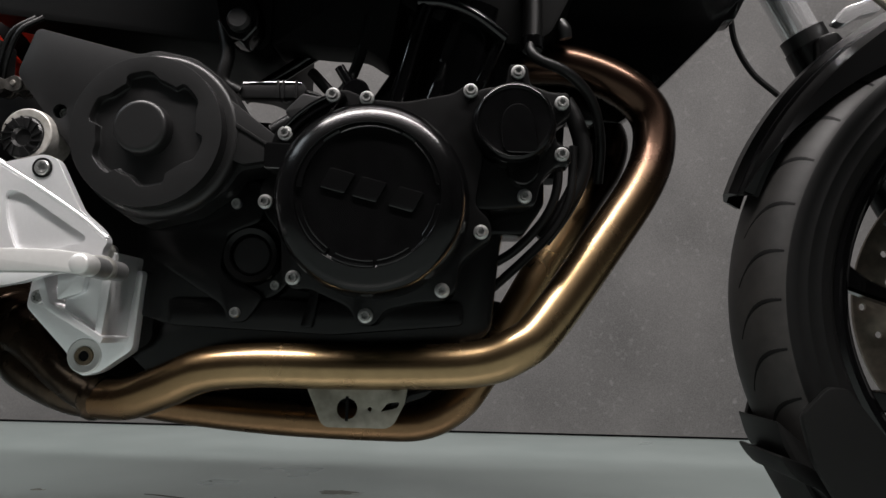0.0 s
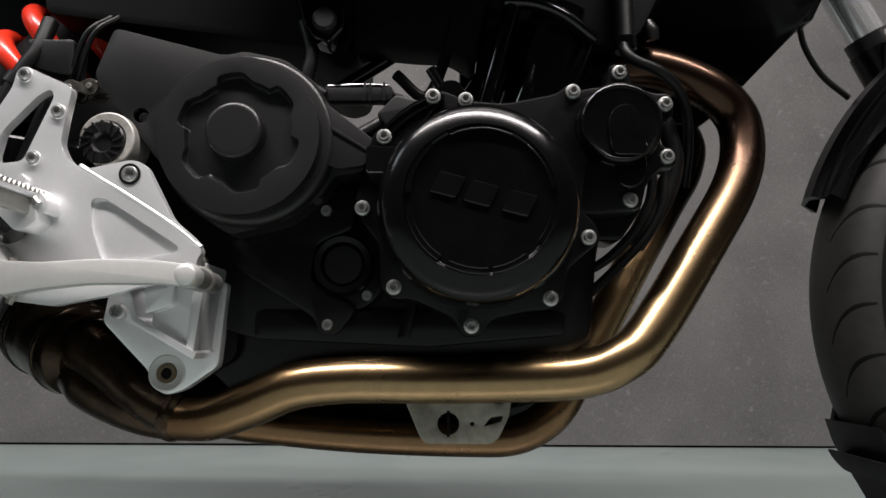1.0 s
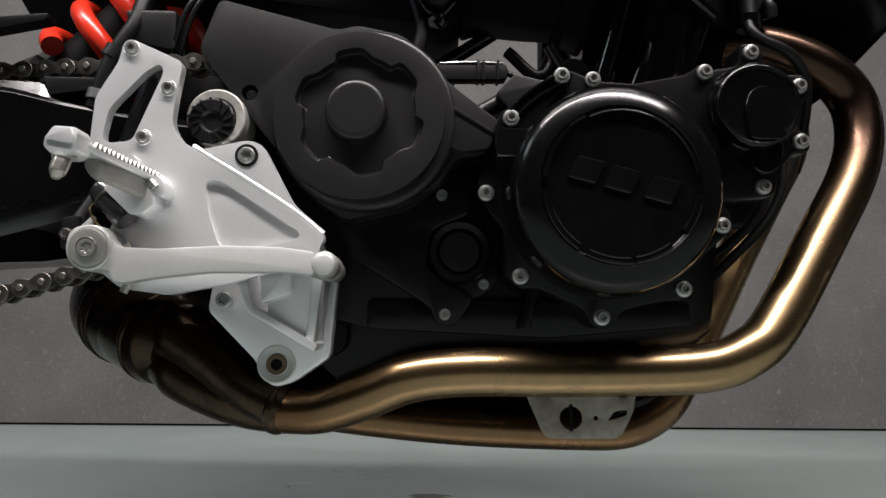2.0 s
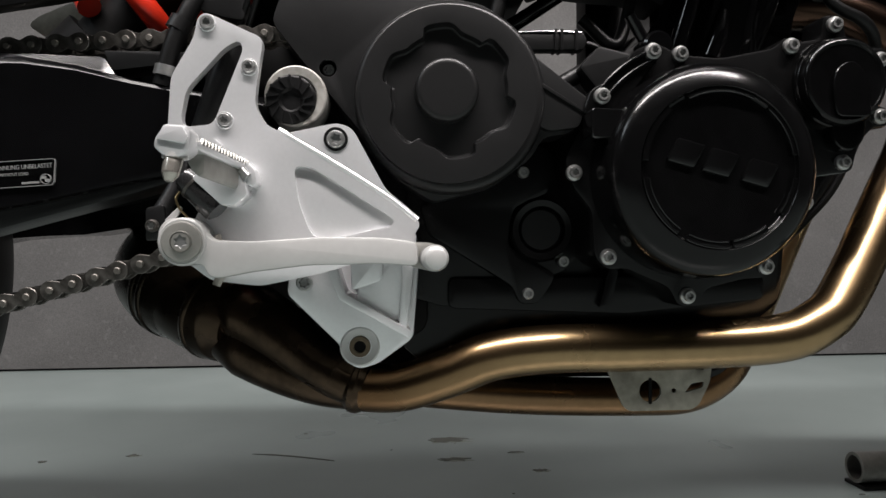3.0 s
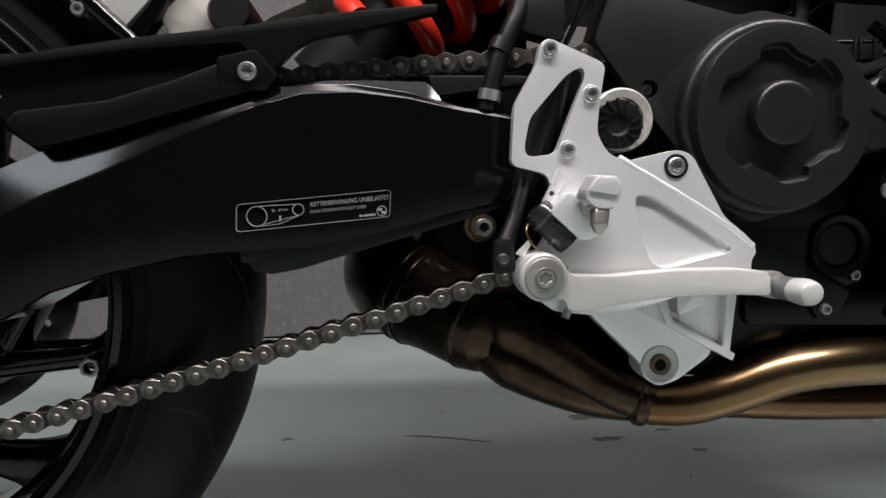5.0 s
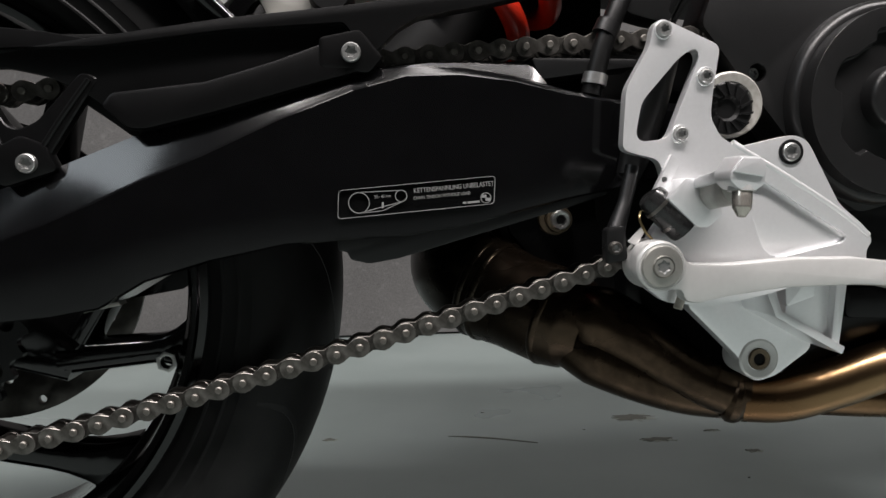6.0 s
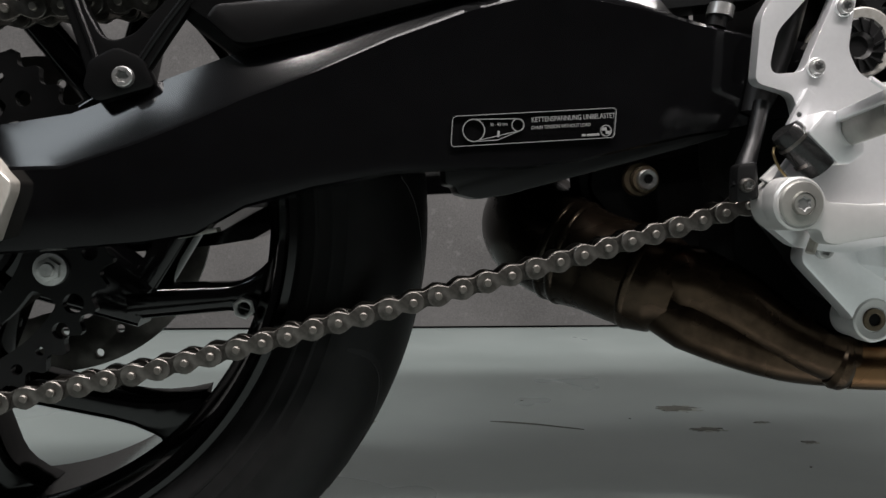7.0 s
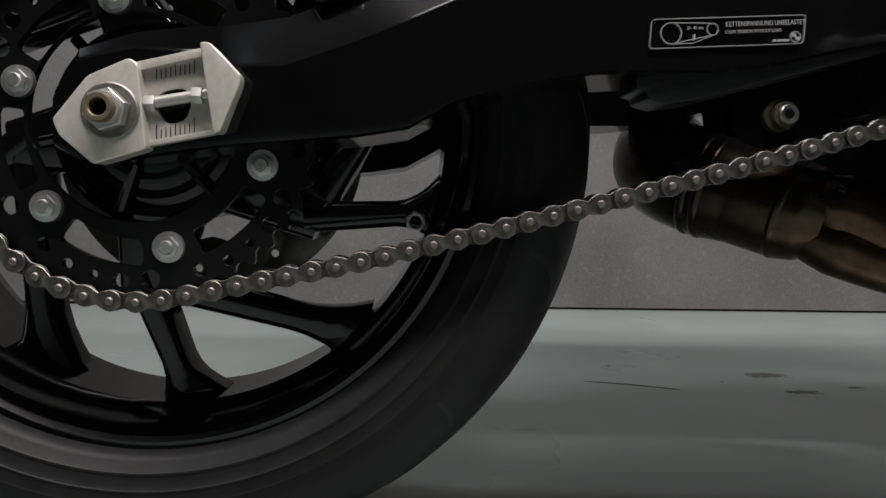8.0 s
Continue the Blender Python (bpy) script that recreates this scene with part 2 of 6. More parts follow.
def spline(pts, per=8):
    """Points on a smooth line through pts."""
    P = [Vector(p) for p in pts]
    P = [P[0] * 2 - P[1]] + P + [P[-1] * 2 - P[-2]]
    out = []
    for i in range(1, len(P) - 2):
        a, b, c, d = P[i - 1:i + 3]
        for k in range(per):
            t = k / per
            out.append(0.5 * ((2 * b) + (c - a) * t + (2 * a - 5 * b + 4 * c - d) * t * t + (3 * b - a - 3 * c + d) * t ** 3))
    out.append(P[-2])
    return out


def tube(pts, r, n=14, per=8, caps=True, bm=None):
    """A round bar or pipe along a smooth line; r is one radius or one for each of pts."""
    b = bm if bm is not None else bmesh.new()
    line = spline(pts, per)
    rad = [r] * len(line) if not isinstance(r, (list, tuple)) else [float(np.interp(i / per, range(len(r)), r)) for i in range(len(line))]
    up, rows = None, []
    for i, p in enumerate(line):
        d = (line[min(i + 1, len(line) - 1)] - line[max(i - 1, 0)]).normalized()
        if up is None:
            up = d.orthogonal().normalized()
        up = (up - d * up.dot(d)).normalized()
        side = d.cross(up)
        rows.append([b.verts.new(p + (up * math.cos(2 * math.pi * k / n) + side * math.sin(2 * math.pi * k / n)) * rad[i]) for k in range(n)])
    for a, c in zip(rows, rows[1:]):
        for k in range(n):
            b.faces.new((a[k], a[(k + 1) % n], c[(k + 1) % n], c[k]))
    if caps:
        b.faces.new(rows[0][::-1])
        b.faces.new(rows[-1])
    bmesh.ops.recalc_face_normals(b, faces=list(b.faces))
    return b


def bolt_mesh(name, r, h, flange, mat):
    """A socket bolt: washer flange, round head, star socket. It points to -y and stands at its own origin."""
    b = bmesh.new()
    n = 24
    rows = []
    prof = [(flange, 0.002), (flange, -0.0006), (flange * 0.96, -0.001), (r * 1.02, -0.0014), (r, -0.002), (r, -h + 0.0006), (r * 0.9, -h), (r * 0.60, -h), (r * 0.56, -h + 0.0004), (r * 0.48, -h * 0.45), (0, -h * 0.4)]
    for q, (rr, y) in enumerate(prof):
        if rr == 0:
            rows.append([b.verts.new((0, y, 0))])
            continue
        ring_v = []
        for i in range(n):
            a = 2 * math.pi * i / n
            k = rr * (1 + (0.16 * math.cos(6 * a) if q >= 7 else 0))
            ring_v.append(b.verts.new((k * math.cos(a), y, k * math.sin(a))))
        rows.append(ring_v)
    for a, c in zip(rows, rows[1:]):
        for i in range(n):
            j = (i + 1) % n
            b.faces.new((a[i], a[j], c[0]) if len(c) == 1 else (a[i], a[j], c[j], c[i]))
    bmesh.ops.recalc_face_normals(b, faces=list(b.faces))
    ob = part(name, b, mat)
    me = ob.data
    me.materials.append(SOCKET)
    for f in me.polygons:
        if max(math.hypot(me.vertices[v].co.x, me.vertices[v].co.z) for v in f.vertices) < r * 0.72:
            f.material_index = 1
    bpy.data.objects.remove(ob)
    return me


def put(name, me, parent, x, y, z, turn=0.0, label=""):
    ob = new(name, me)
    ob.parent = parent
    ob.matrix_basis = pose(x, y, z, 0, turn, 0)
    if label:
        ob["label"] = label
    return ob


COVER_BOLT = bolt_mesh("cover_bolt", 0.0041, 0.0050, 0.0060, STEEL)
SMALL_BOLT = bolt_mesh("small_bolt", 0.0042, 0.003, 0.0046, STEEL)
BIG_BOLT = bolt_mesh("frame_bolt", 0.0058, 0.0032, 0.0061, STEEL)

# ---- the room ----
def slab(name, x0, x1, y0, y1, z0, z1, mat, label, category):
    b = bmesh.new()
    bmesh.ops.create_cube(b, size=1)
    for v in b.verts:
        v.co = ((x0 + x1) / 2 + v.co.x * (x1 - x0), (y0 + y1) / 2 + v.co.y * (y1 - y0), (z0 + z1) / 2 + v.co.z * (z1 - z0))
    return tagged(part(name, b, mat, smooth=False), label, category, kind="structure")


WALL_Y = 1.99
floor_ob = slab("floor", -3.5, 3.5, -3.0, 2.2, -0.1, 0.0, FLOOR, "grey-green painted concrete floor with scuffs and chips", "floor")
slab("wall_back", -3.5, 3.5, WALL_Y, 2.15, 0.006, 2.9, WALL, "speckled grey felt-covered wall panel behind the motorcycle", "wall")
slab("wall_front", -3.5, 3.5, -3.15, -3.0, 0.0, 2.9, ROOM, "plain grey workshop wall", "wall")
slab("wall_left", -3.65, -3.5, -3.0, 2.2, 0.0, 2.9, ROOM, "plain grey workshop wall", "wall")
slab("wall_right", 3.5, 3.65, -3.0, 2.2, 0.0, 2.9, ROOM, "plain grey workshop wall", "wall")
slab("ceiling", -3.65, 3.65, -3.15, 2.2, 2.9, 3.0, CEILING, "plain grey workshop ceiling", "ceiling")

# ---- the motorcycle ----
bike = tagged(holder("motorcycle"), "black naked motorcycle with bronze-tinted header pipes and its silencer removed", "motorcycle")
BIKE_Y = 0.715
AXLE = (-0.883, 0.300)
FRONT, FRONT_Y = (0.612, 0.296), 0.732

# engine core
engine = part("crankcase", prism(rounded([(-0.25, 0.36), (-0.25, 0.245), (-0.22, 0.218), (-0.12, 0.210), (-0.02, 0.212), (0.0, 0.235), (0.052, 0.245), (0.074, 0.262),
                                          (0.080, 0.33), (0.086, 0.36), (0.090, 0.40), (0.092, 0.46), (0.06, 0.462), (-0.045, 0.457), (-0.10, 0.442), (-0.14, 0.445), (-0.22, 0.42)], 0.008),
                                 0.655, 0.80, 0.004), BLACK_CAST, bike, "black cast engine case")
part("sump_shelf", prism(rounded([(-0.20, 0.285), (-0.20, 0.262), (-0.06, 0.256), (0.05, 0.266), (0.05, 0.285)], 0.006), 0.635, 0.66, 0.003), BLACK_CAST, engine)
part("case_nose", prism(rounded([(0.070, 0.345), (0.100, 0.345), (0.118, 0.372), (0.118, 0.402), (0.070, 0.402)], 0.004), 0.650, 0.700, 0.003), BLACK_CAST, engine)
part("case_rib", prism(rounded([(-0.075, 0.30), (-0.068, 0.30), (-0.075, 0.262), (-0.085, 0.262)], 0.002), 0.628, 0.66, 0.002), BLACK_CAST, engine)

# clutch cover
CX, CZ = -0.0225, 0.3610
clutch = part("clutch_cover", lathe([(0.0, 0.5605), (0.046, 0.5605), (0.0520, 0.5604), (0.0534, 0.5601), (0.0541, 0.5595), (0.0545, 0.5586), (0.0547, 0.5572), (0.0550, 0.5562), (0.0555, 0.5557), (0.0562, 0.5558), (0.0600, 0.5571), (0.0650, 0.5591), (0.0690, 0.5614), (0.0722, 0.5652), (0.0743, 0.5730), (0.0756, 0.581),
                                     (0.0763, 0.590), (0.0765, 0.598), (0.0768, 0.640)], CX, CZ, 96), CLUTCH_BLACK, bike, "satin black round clutch cover")
part("cover_flange", prism(rounded([(-0.118, 0.372), (-0.112, 0.352), (-0.098, 0.335), (-0.096, 0.30), (-0.086, 0.291), (-0.074, 0.293), (-0.04, 0.278), (-0.034, 0.264), (-0.02, 0.264), (-0.012, 0.277),
                                    (0.018, 0.284), (0.032, 0.284), (0.043, 0.292), (0.047, 0.316), (0.062, 0.329), (0.073, 0.338), (0.070, 0.351), (0.058, 0.362), (0.064, 0.40), (0.063, 0.45),
                                    (0.052, 0.465), (0.04, 0.455), (0.0, 0.447), (-0.03, 0.449), (-0.05, 0.458), (-0.066, 0.452), (-0.075, 0.432), (-0.10, 0.405)], 0.006), 0.6025, 0.66, 0.0025), BLACK_CAST, clutch)


def arc_band(r0, r1, a0, a1, cx, cz, n=12):
    a0, a1 = radians(a0), radians(a1)
    o = [(cx + r1 * math.cos(a0 + (a1 - a0) * i / n), cz + r1 * math.sin(a0 + (a1 - a0) * i / n)) for i in range(n + 1)]
    return o + [(cx + r0 * math.cos(a1 + (a0 - a1) * i / n), cz + r0 * math.sin(a1 + (a0 - a1) * i / n)) for i in range(n + 1)]


for k, (a0, a1, r0) in enumerate([(63, 117, 0.0515), (8, 50, 0.0505), (-38, -8, 0.0510), (-82, -52, 0.0500), (-118, -84, 0.0515), (-172, -124, 0.0505), (132, 176, 0.0505)]):
    part("raised_tab", prism(arc_band(r0, 0.0552, a0, a1, CX + 0.001, CZ + 0.001), 0.5568, 0.5615, 0.0008), CLUTCH_BLACK, clutch)
for a0, a1 in ((-171, -125), (-117, -85), (-81, -53), (-37, -9), (64, 116), (9, 49)):
    for r, y in ((0.0508, 0.5569), (0.0549, 0.5566)):
        arc = [(CX + 0.001 + r * math.cos(radians(a0 + (a1 - a0) * i / 8)), y, CZ + 0.001 + r * math.sin(radians(a0 + (a1 - a0) * i / 8))) for i in range(9)]
        part("tab_edge", tube(arc, 0.00065, 8, 2), SLIDER, clutch)
# embossed maker's mark as plain raised blocks
for (x, z) in [(-0.0455, 0.3715), (-0.0215, 0.3650), (0.0060, 0.3580)]:
    ca, sa = math.cos(radians(-15)), math.sin(radians(-15))
    w, h = 0.0098, 0.0084
    pts = [(x + u * ca - v * sa, z + u * sa + v * ca) for u, v in [(-w - 0.002, -h), (w - 0.002, -h), (w + 0.002, h), (-w + 0.002, h)]]
    part("embossed_block", prism(rounded(pts, 0.002), 0.5580, 0.5615, 0.0010), SLIDER, clutch)
for (x, z) in [(-0.057, 0.447), (0.053, 0.456), (0.063, 0.340), (0.033, 0.293), (-0.027, 0.272), (-0.086, 0.301), (-0.111, 0.362), (-0.0315, 0.4490), (-0.094, 0.415)]:
    put("cover_bolt", COVER_BOLT, clutch, x, 0.588 if x < -0.04 and z > 0.41 else 0.601, z, 17 * x * 1000)
# cable lug on the cover
part("cable_lug", prism(rounded([(-0.1060, 0.4040), (-0.0830, 0.4030), (-0.0650, 0.3975), (-0.0645, 0.3850), (-0.0690, 0.3775), (-0.0830, 0.3830), (-0.1060, 0.3830)], 0.003), 0.572, 0.61, 0.0018, segs=3), SLIDER, clutch)
part("lug_arm", prism(rounded([(-0.108, 0.402), (-0.102, 0.420), (-0.090, 0.426), (-0.072, 0.440), (-0.056, 0.453), (-0.046, 0.450), (-0.062, 0.430), (-0.080, 0.405)], 0.006), 0.590, 0.62, 0.004, segs=3), BLACK_CAST, clutch)
for r in (0.0865, 0.0935):
    arc = [(CX + r * math.cos(radians(a)), 0.5885, CZ + r * math.sin(radians(a))) for a in (112, 122, 132, 142)]
    part("lug_rib", tube(arc, 0.0017, 10, 5), BLACK_GLOSS, clutch)
part("lug_slot", tube([(-0.0830, 0.5718, 0.3835), (-0.0760, 0.5716, 0.3805), (-0.0695, 0.5716, 0.3785), (-0.0660, 0.5716, 0.3830), (-0.0652, 0.5718, 0.3900)], 0.0009, 8), SLIDER, clutch)

# generator-side small cover
gen = part("starter_cover", prism(rounded([(0.05, 0.455), (0.062, 0.462), (0.082, 0.465), (0.084, 0.483), (0.10, 0.483), (0.103, 0.465), (0.120, 0.459), (0.135, 0.459), (0.136, 0.441), (0.123, 0.43),
                                           (0.124, 0.416), (0.136, 0.413), (0.136, 0.398), (0.124, 0.398), (0.112, 0.385), (0.107, 0.364), (0.09, 0.362), (0.074, 0.36), (0.055, 0.36), (0.05, 0.41)], 0.005),
                                  0.611, 0.640, 0.003), BLACK_CAST, bike, "black ribbed starter cover")
part("round_cap", lathe([(0, 0.5910), (0.0265, 0.5910), (0.0278, 0.5905), (0.0284, 0.5896), (0.0292, 0.5893), (0.0305, 0.5898), (0.0318, 0.5915), (0.0322, 0.5985), (0.0335, 0.600), (0.0345, 0.604), (0.0348, 0.62)], 0.0885, 0.4285, 64), CLUTCH_BLACK, gen, "black round cap with a raised rim")
part("thumb_rib", prism(rounded([(0.0770, 0.426), (0.0800, 0.437), (0.0885, 0.4425), (0.0965, 0.4415), (0.1030, 0.433), (0.1060, 0.417), (0.1075, 0.402), (0.0810, 0.402), (0.0785, 0.410)], 0.006), 0.5880, 0.592, 0.0016, segs=3), CLUTCH_BLACK, gen)
part("tongue", prism(rounded([(0.0795, 0.408), (0.1085, 0.408), (0.1098, 0.396), (0.1080, 0.386), (0.1000, 0.3785), (0.0905, 0.3790), (0.0840, 0.386)], 0.006), 0.5985, 0.615, 0.0025, segs=3), CLUTCH_BLACK, gen)
for (x, z) in [(0.092, 0.475), (0.128, 0.449), (0.128, 0.406), (0.098, 0.371)]:
    put("cover_bolt", COVER_BOLT, gen, x, 0.609, z, 23 * z * 1000)

# front sprocket cover
SX, SZ = -0.2030, 0.4135
spc = part("sprocket_cover", prism(rounded([(-0.312, 0.508), (-0.223, 0.485), (-0.208, 0.489), (-0.175, 0.482), (-0.150, 0.463), (-0.134, 0.437), (-0.100, 0.412), (-0.112, 0.391), (-0.133, 0.388),
                                            (-0.143, 0.372), (-0.170, 0.352), (-0.213, 0.341), (-0.240, 0.358), (-0.265, 0.392), (-0.300, 0.435), (-0.326, 0.468)], 0.006), 0.603, 0.64, 0.003,
                                   holes=[ring(-0.287, 0.436, 0.0062, 16)]), COVER_PLASTIC, bike, "charcoal moulded sprocket cover")
part("outer_ring", lathe([(0.055, 0.592), (0.0630, 0.592), (0.0650, 0.5924), (0.0667, 0.5940), (0.0678, 0.5965), (0.0683, 0.600), (0.0685, 0.612)], SX + 0.0025, SZ + 0.001, 72), COVER_PLASTIC, spc)
n_f = 96
flower = []
for i in range(n_f):
    a = 360 * i / n_f
    u = (a - 29) % 60
    r = float(np.interp(u, (0, 23, 26, 48, 58, 60), (0.0468, 0.0468, 0.0402, 0.0408, 0.0462, 0.0468)))
    flower.append((SX + r * math.cos(radians(a)), SZ + 0.002 + r * math.sin(radians(a))))
disc = prism(ring(SX, SZ, 0.0610, 72), 0.5785, 0.60, 0.0035, holes=[flower], segs=3)
part("cover_disc", disc, COVER_PLASTIC, spc)
b = bmesh.new()
loops = []
for grow, y in ((1.02, 0.5790), (0.998, 0.5792), (0.988, 0.5803), (0.968, 0.5842), (0.90, 0.5850)):
    loops.append([b.verts.new((SX + (x - SX) * grow, y, SZ + 0.002 + (z - SZ - 0.002) * grow)) for x, z in flower])
for p, q in zip(loops, loops[1:]):
    for i in range(n_f):
        b.faces.new((p[i], p[(i + 1) % n_f], q[(i + 1) % n_f], q[i]))
bmesh.ops.recalc_face_normals(b, faces=list(b.faces))
part("recess_wall", b, COVER_PLASTIC, spc)
part("disc_floor", lathe([(0, 0.5846), (0.0445, 0.5846), (0.0455, 0.5846), (0.050, 0.5866)], SX, SZ + 0.002, 56), COVER_PLASTIC, spc)
part("centre_knob", lathe([(0, 0.5715), (0.0172, 0.5715), (0.0180, 0.5715), (0.0197, 0.5718), (0.0209, 0.5727), (0.0216, 0.5745), (0.0219, 0.5775), (0.022, 0.590)], SX - 0.002, SZ + 0.002, 48), COVER_PLASTIC, spc)
part("cover_arm", prism(rounded([(-0.150, 0.452), (-0.142, 0.445), (-0.102, 0.414), (-0.109, 0.394), (-0.130, 0.391), (-0.15, 0.40)], 0.003), 0.594, 0.62, 0.004), COVER_PLASTIC, spc)
# raised strip in darker plastic, painted as the shade of a groove
part("arm_groove_shade", prism([(-0.139, 0.427), (-0.104, 0.405), (-0.1035, 0.4025), (-0.139, 0.4235)], 0.5925, 0.60, 0.0006), BLACK_PLASTIC, spc)
put("small_bolt", SMALL_BOLT, spc, -0.287, 0.612, 0.436)

# lower right case
low = part("gearbox_cover", prism(rounded([(-0.232, 0.35), (-0.228, 0.27), (-0.20, 0.262), (-0.155, 0.277), (-0.146, 0.262), (-0.132, 0.262), (-0.128, 0.278), (-0.105, 0.292), (-0.096, 0.305),
                                           (-0.09, 0.344), (-0.110, 0.381), (-0.150, 0.388), (-0.223, 0.372)], 0.006), 0.642, 0.68, 0.003), BLACK_CAST, bike, "black gearbox cover")
part("web", prism(rounded([(-0.222, 0.340), (-0.150, 0.385), (-0.125, 0.385), (-0.118, 0.374), (-0.122, 0.35), (-0.15, 0.338), (-0.155, 0.31), (-0.118, 0.288), (-0.121, 0.280), (-0.132, 0.265),
                           (-0.146, 0.265), (-0.152, 0.279), (-0.215, 0.318)], 0.005), 0.630, 0.65, 0.003), BLACK_CAST, low)
part("plug_ring", lathe([(0.0165, 0.636), (0.018, 0.628), (0.0225, 0.627), (0.0245, 0.630), (0.025, 0.65)], -0.129, 0.3215, 40), BLACK_CAST, low)
part("plug", lathe([(0, 0.632), (0.015, 0.632), (0.0168, 0.634), (0.017, 0.645)], -0.129, 0.3215, 40), BLACK_PLASTIC, low)
for (x, z, y) in [(-0.143, 0.365, 0.629), (-0.140, 0.273, 0.629), (-0.110, 0.297, 0.640)]:
    put("small_bolt", SMALL_BOLT, low, x, y, z, 31)

# cylinder, head and black upper mass
cyl = part("cylinder", prism(rounded([(-0.045, 0.462), (-0.020, 0.500), (-0.016, 0.555), (0.0, 0.60), (0.12, 0.60), (0.116, 0.54), (0.098, 0.50), (0.092, 0.455), (0.05, 0.455)], 0.006), 0.675, 0.82, 0.006), BLACK_GLOSS, bike, "gloss black finned cylinder")
part("barrel", tube([(0.030, 0.694, 0.455), (0.036, 0.692, 0.475), (0.045, 0.690, 0.515), (0.055, 0.690, 0.56)], [0.040, 0.0385, 0.036, 0.034], 40, 4), BLACK_GLOSS, cyl, "gloss black barrel")
part("barrel_step", tube([(0.018, 0.660, 0.462), (0.024, 0.658, 0.480), (0.029, 0.660, 0.500)], [0.009, 0.008, 0.005], 16, 4), BLACK_GLOSS, cyl)
part("corner_column", tube([(-0.013, 0.657, 0.462), (-0.003, 0.653, 0.500), (0.005, 0.653, 0.530), (0.012, 0.657, 0.556)], [0.0080, 0.0072, 0.0070, 0.0085], 18, 4), BLACK_GLOSS, cyl)
part("corner_column", tube([(0.055, 0.668, 0.468), (0.066, 0.664, 0.495), (0.079, 0.668, 0.528)], [0.0075, 0.0065, 0.0075], 18, 4), BLACK_GLOSS, cyl)
part("head_flange", tube([(0.006, 0.655, 0.557), (0.030, 0.650, 0.553), (0.056, 0.652, 0.543), (0.084, 0.660, 0.525)], [0.007, 0.0055, 0.0055, 0.006], 14, 6), BLACK_GLOSS, cyl)
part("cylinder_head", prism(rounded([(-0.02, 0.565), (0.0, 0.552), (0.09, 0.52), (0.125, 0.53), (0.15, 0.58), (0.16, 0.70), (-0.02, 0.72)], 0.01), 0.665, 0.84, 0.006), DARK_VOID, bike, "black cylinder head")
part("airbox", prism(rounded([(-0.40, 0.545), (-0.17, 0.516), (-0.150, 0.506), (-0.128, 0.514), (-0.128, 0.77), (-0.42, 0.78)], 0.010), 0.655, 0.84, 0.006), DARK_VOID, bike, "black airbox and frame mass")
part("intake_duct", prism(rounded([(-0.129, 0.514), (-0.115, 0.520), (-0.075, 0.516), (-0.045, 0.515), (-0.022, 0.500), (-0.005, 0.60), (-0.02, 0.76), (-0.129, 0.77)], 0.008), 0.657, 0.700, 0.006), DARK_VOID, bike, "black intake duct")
# added dark sheet that keeps the gap behind the cylinder black
part("far_blocker", prism(rounded([(-0.03, 0.44), (0.16, 0.44), (0.17, 0.62), (-0.03, 0.64)], 0.01), 0.86, 0.90, 0.004), DARK_VOID, bike, "black blocker behind the cylinder that hides the lit wall")
# unseen panel added only to block lamp light from above
part("side_shade", prism(rounded([(-0.28, 0.625), (-0.05, 0.595), (0.10, 0.64), (0.10, 0.78), (-0.28, 0.78)], 0.02), 0.575, 0.60, 0.006), BLACK_PLASTIC, bike, "unseen black panel that shades the engine side")
# unseen seat and tank mass, shaped to shade the header bend and radiator
part("seat_shade", prism(rounded([(-0.78, 0.83), (-0.36, 0.81), (-0.26, 0.74), (0.08, 0.72), (0.32, 0.705), (0.38, 0.80), (0.30, 0.95), (0.05, 1.04), (-0.25, 0.92), (-0.78, 0.93)], 0.03), 0.58, 0.86, 0.03), BLACK_PLASTIC, bike, "unseen black seat and tank mass that shades the parts below")
part("radiator", prism(rounded([(0.085, 0.478), (0.200, 0.470), (0.216, 0.482), (0.236, 0.502), (0.2995, 0.567), (0.3065, 0.577), (0.3170, 0.579), (0.329, 0.603), (0.36, 0.66), (0.085, 0.70)], 0.003), 0.735, 0.764, 0.004), BLACK_GLOSS, bike, "black radiator shroud")
part("shroud_screw", lathe([(0, 0.7335), (0.0030, 0.7335), (0.0038, 0.7345), (0.0040, 0.737)], 0.2360, 0.5160, 16), BLACK_PLASTIC, bike)
part("hose_union", tube([(0.1340, 0.676, 0.548), (0.1380, 0.675, 0.540), (0.1400, 0.676, 0.532)], [0.0060, 0.0072, 0.0060], 16, 3), BLACK_PLASTIC, bike, "black hose union")

# exhaust
def pipe_path(rows):
    return [(x, y, z) for x, z, y in rows]


ex = holder("exhaust", bike)
ex["label"] = "bronze heat-tinted two-into-one header pipes"
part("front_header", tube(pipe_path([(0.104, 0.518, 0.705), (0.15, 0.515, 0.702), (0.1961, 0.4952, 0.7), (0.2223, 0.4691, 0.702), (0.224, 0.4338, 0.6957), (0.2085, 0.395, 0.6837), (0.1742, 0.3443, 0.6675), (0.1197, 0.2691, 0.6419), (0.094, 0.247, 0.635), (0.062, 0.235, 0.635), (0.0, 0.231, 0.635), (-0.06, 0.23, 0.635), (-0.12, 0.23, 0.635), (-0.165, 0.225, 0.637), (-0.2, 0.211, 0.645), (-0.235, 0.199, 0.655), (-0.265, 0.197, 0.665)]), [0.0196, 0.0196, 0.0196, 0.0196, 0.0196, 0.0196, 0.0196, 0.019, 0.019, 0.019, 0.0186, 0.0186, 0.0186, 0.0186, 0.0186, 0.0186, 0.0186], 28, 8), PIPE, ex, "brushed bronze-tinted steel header")
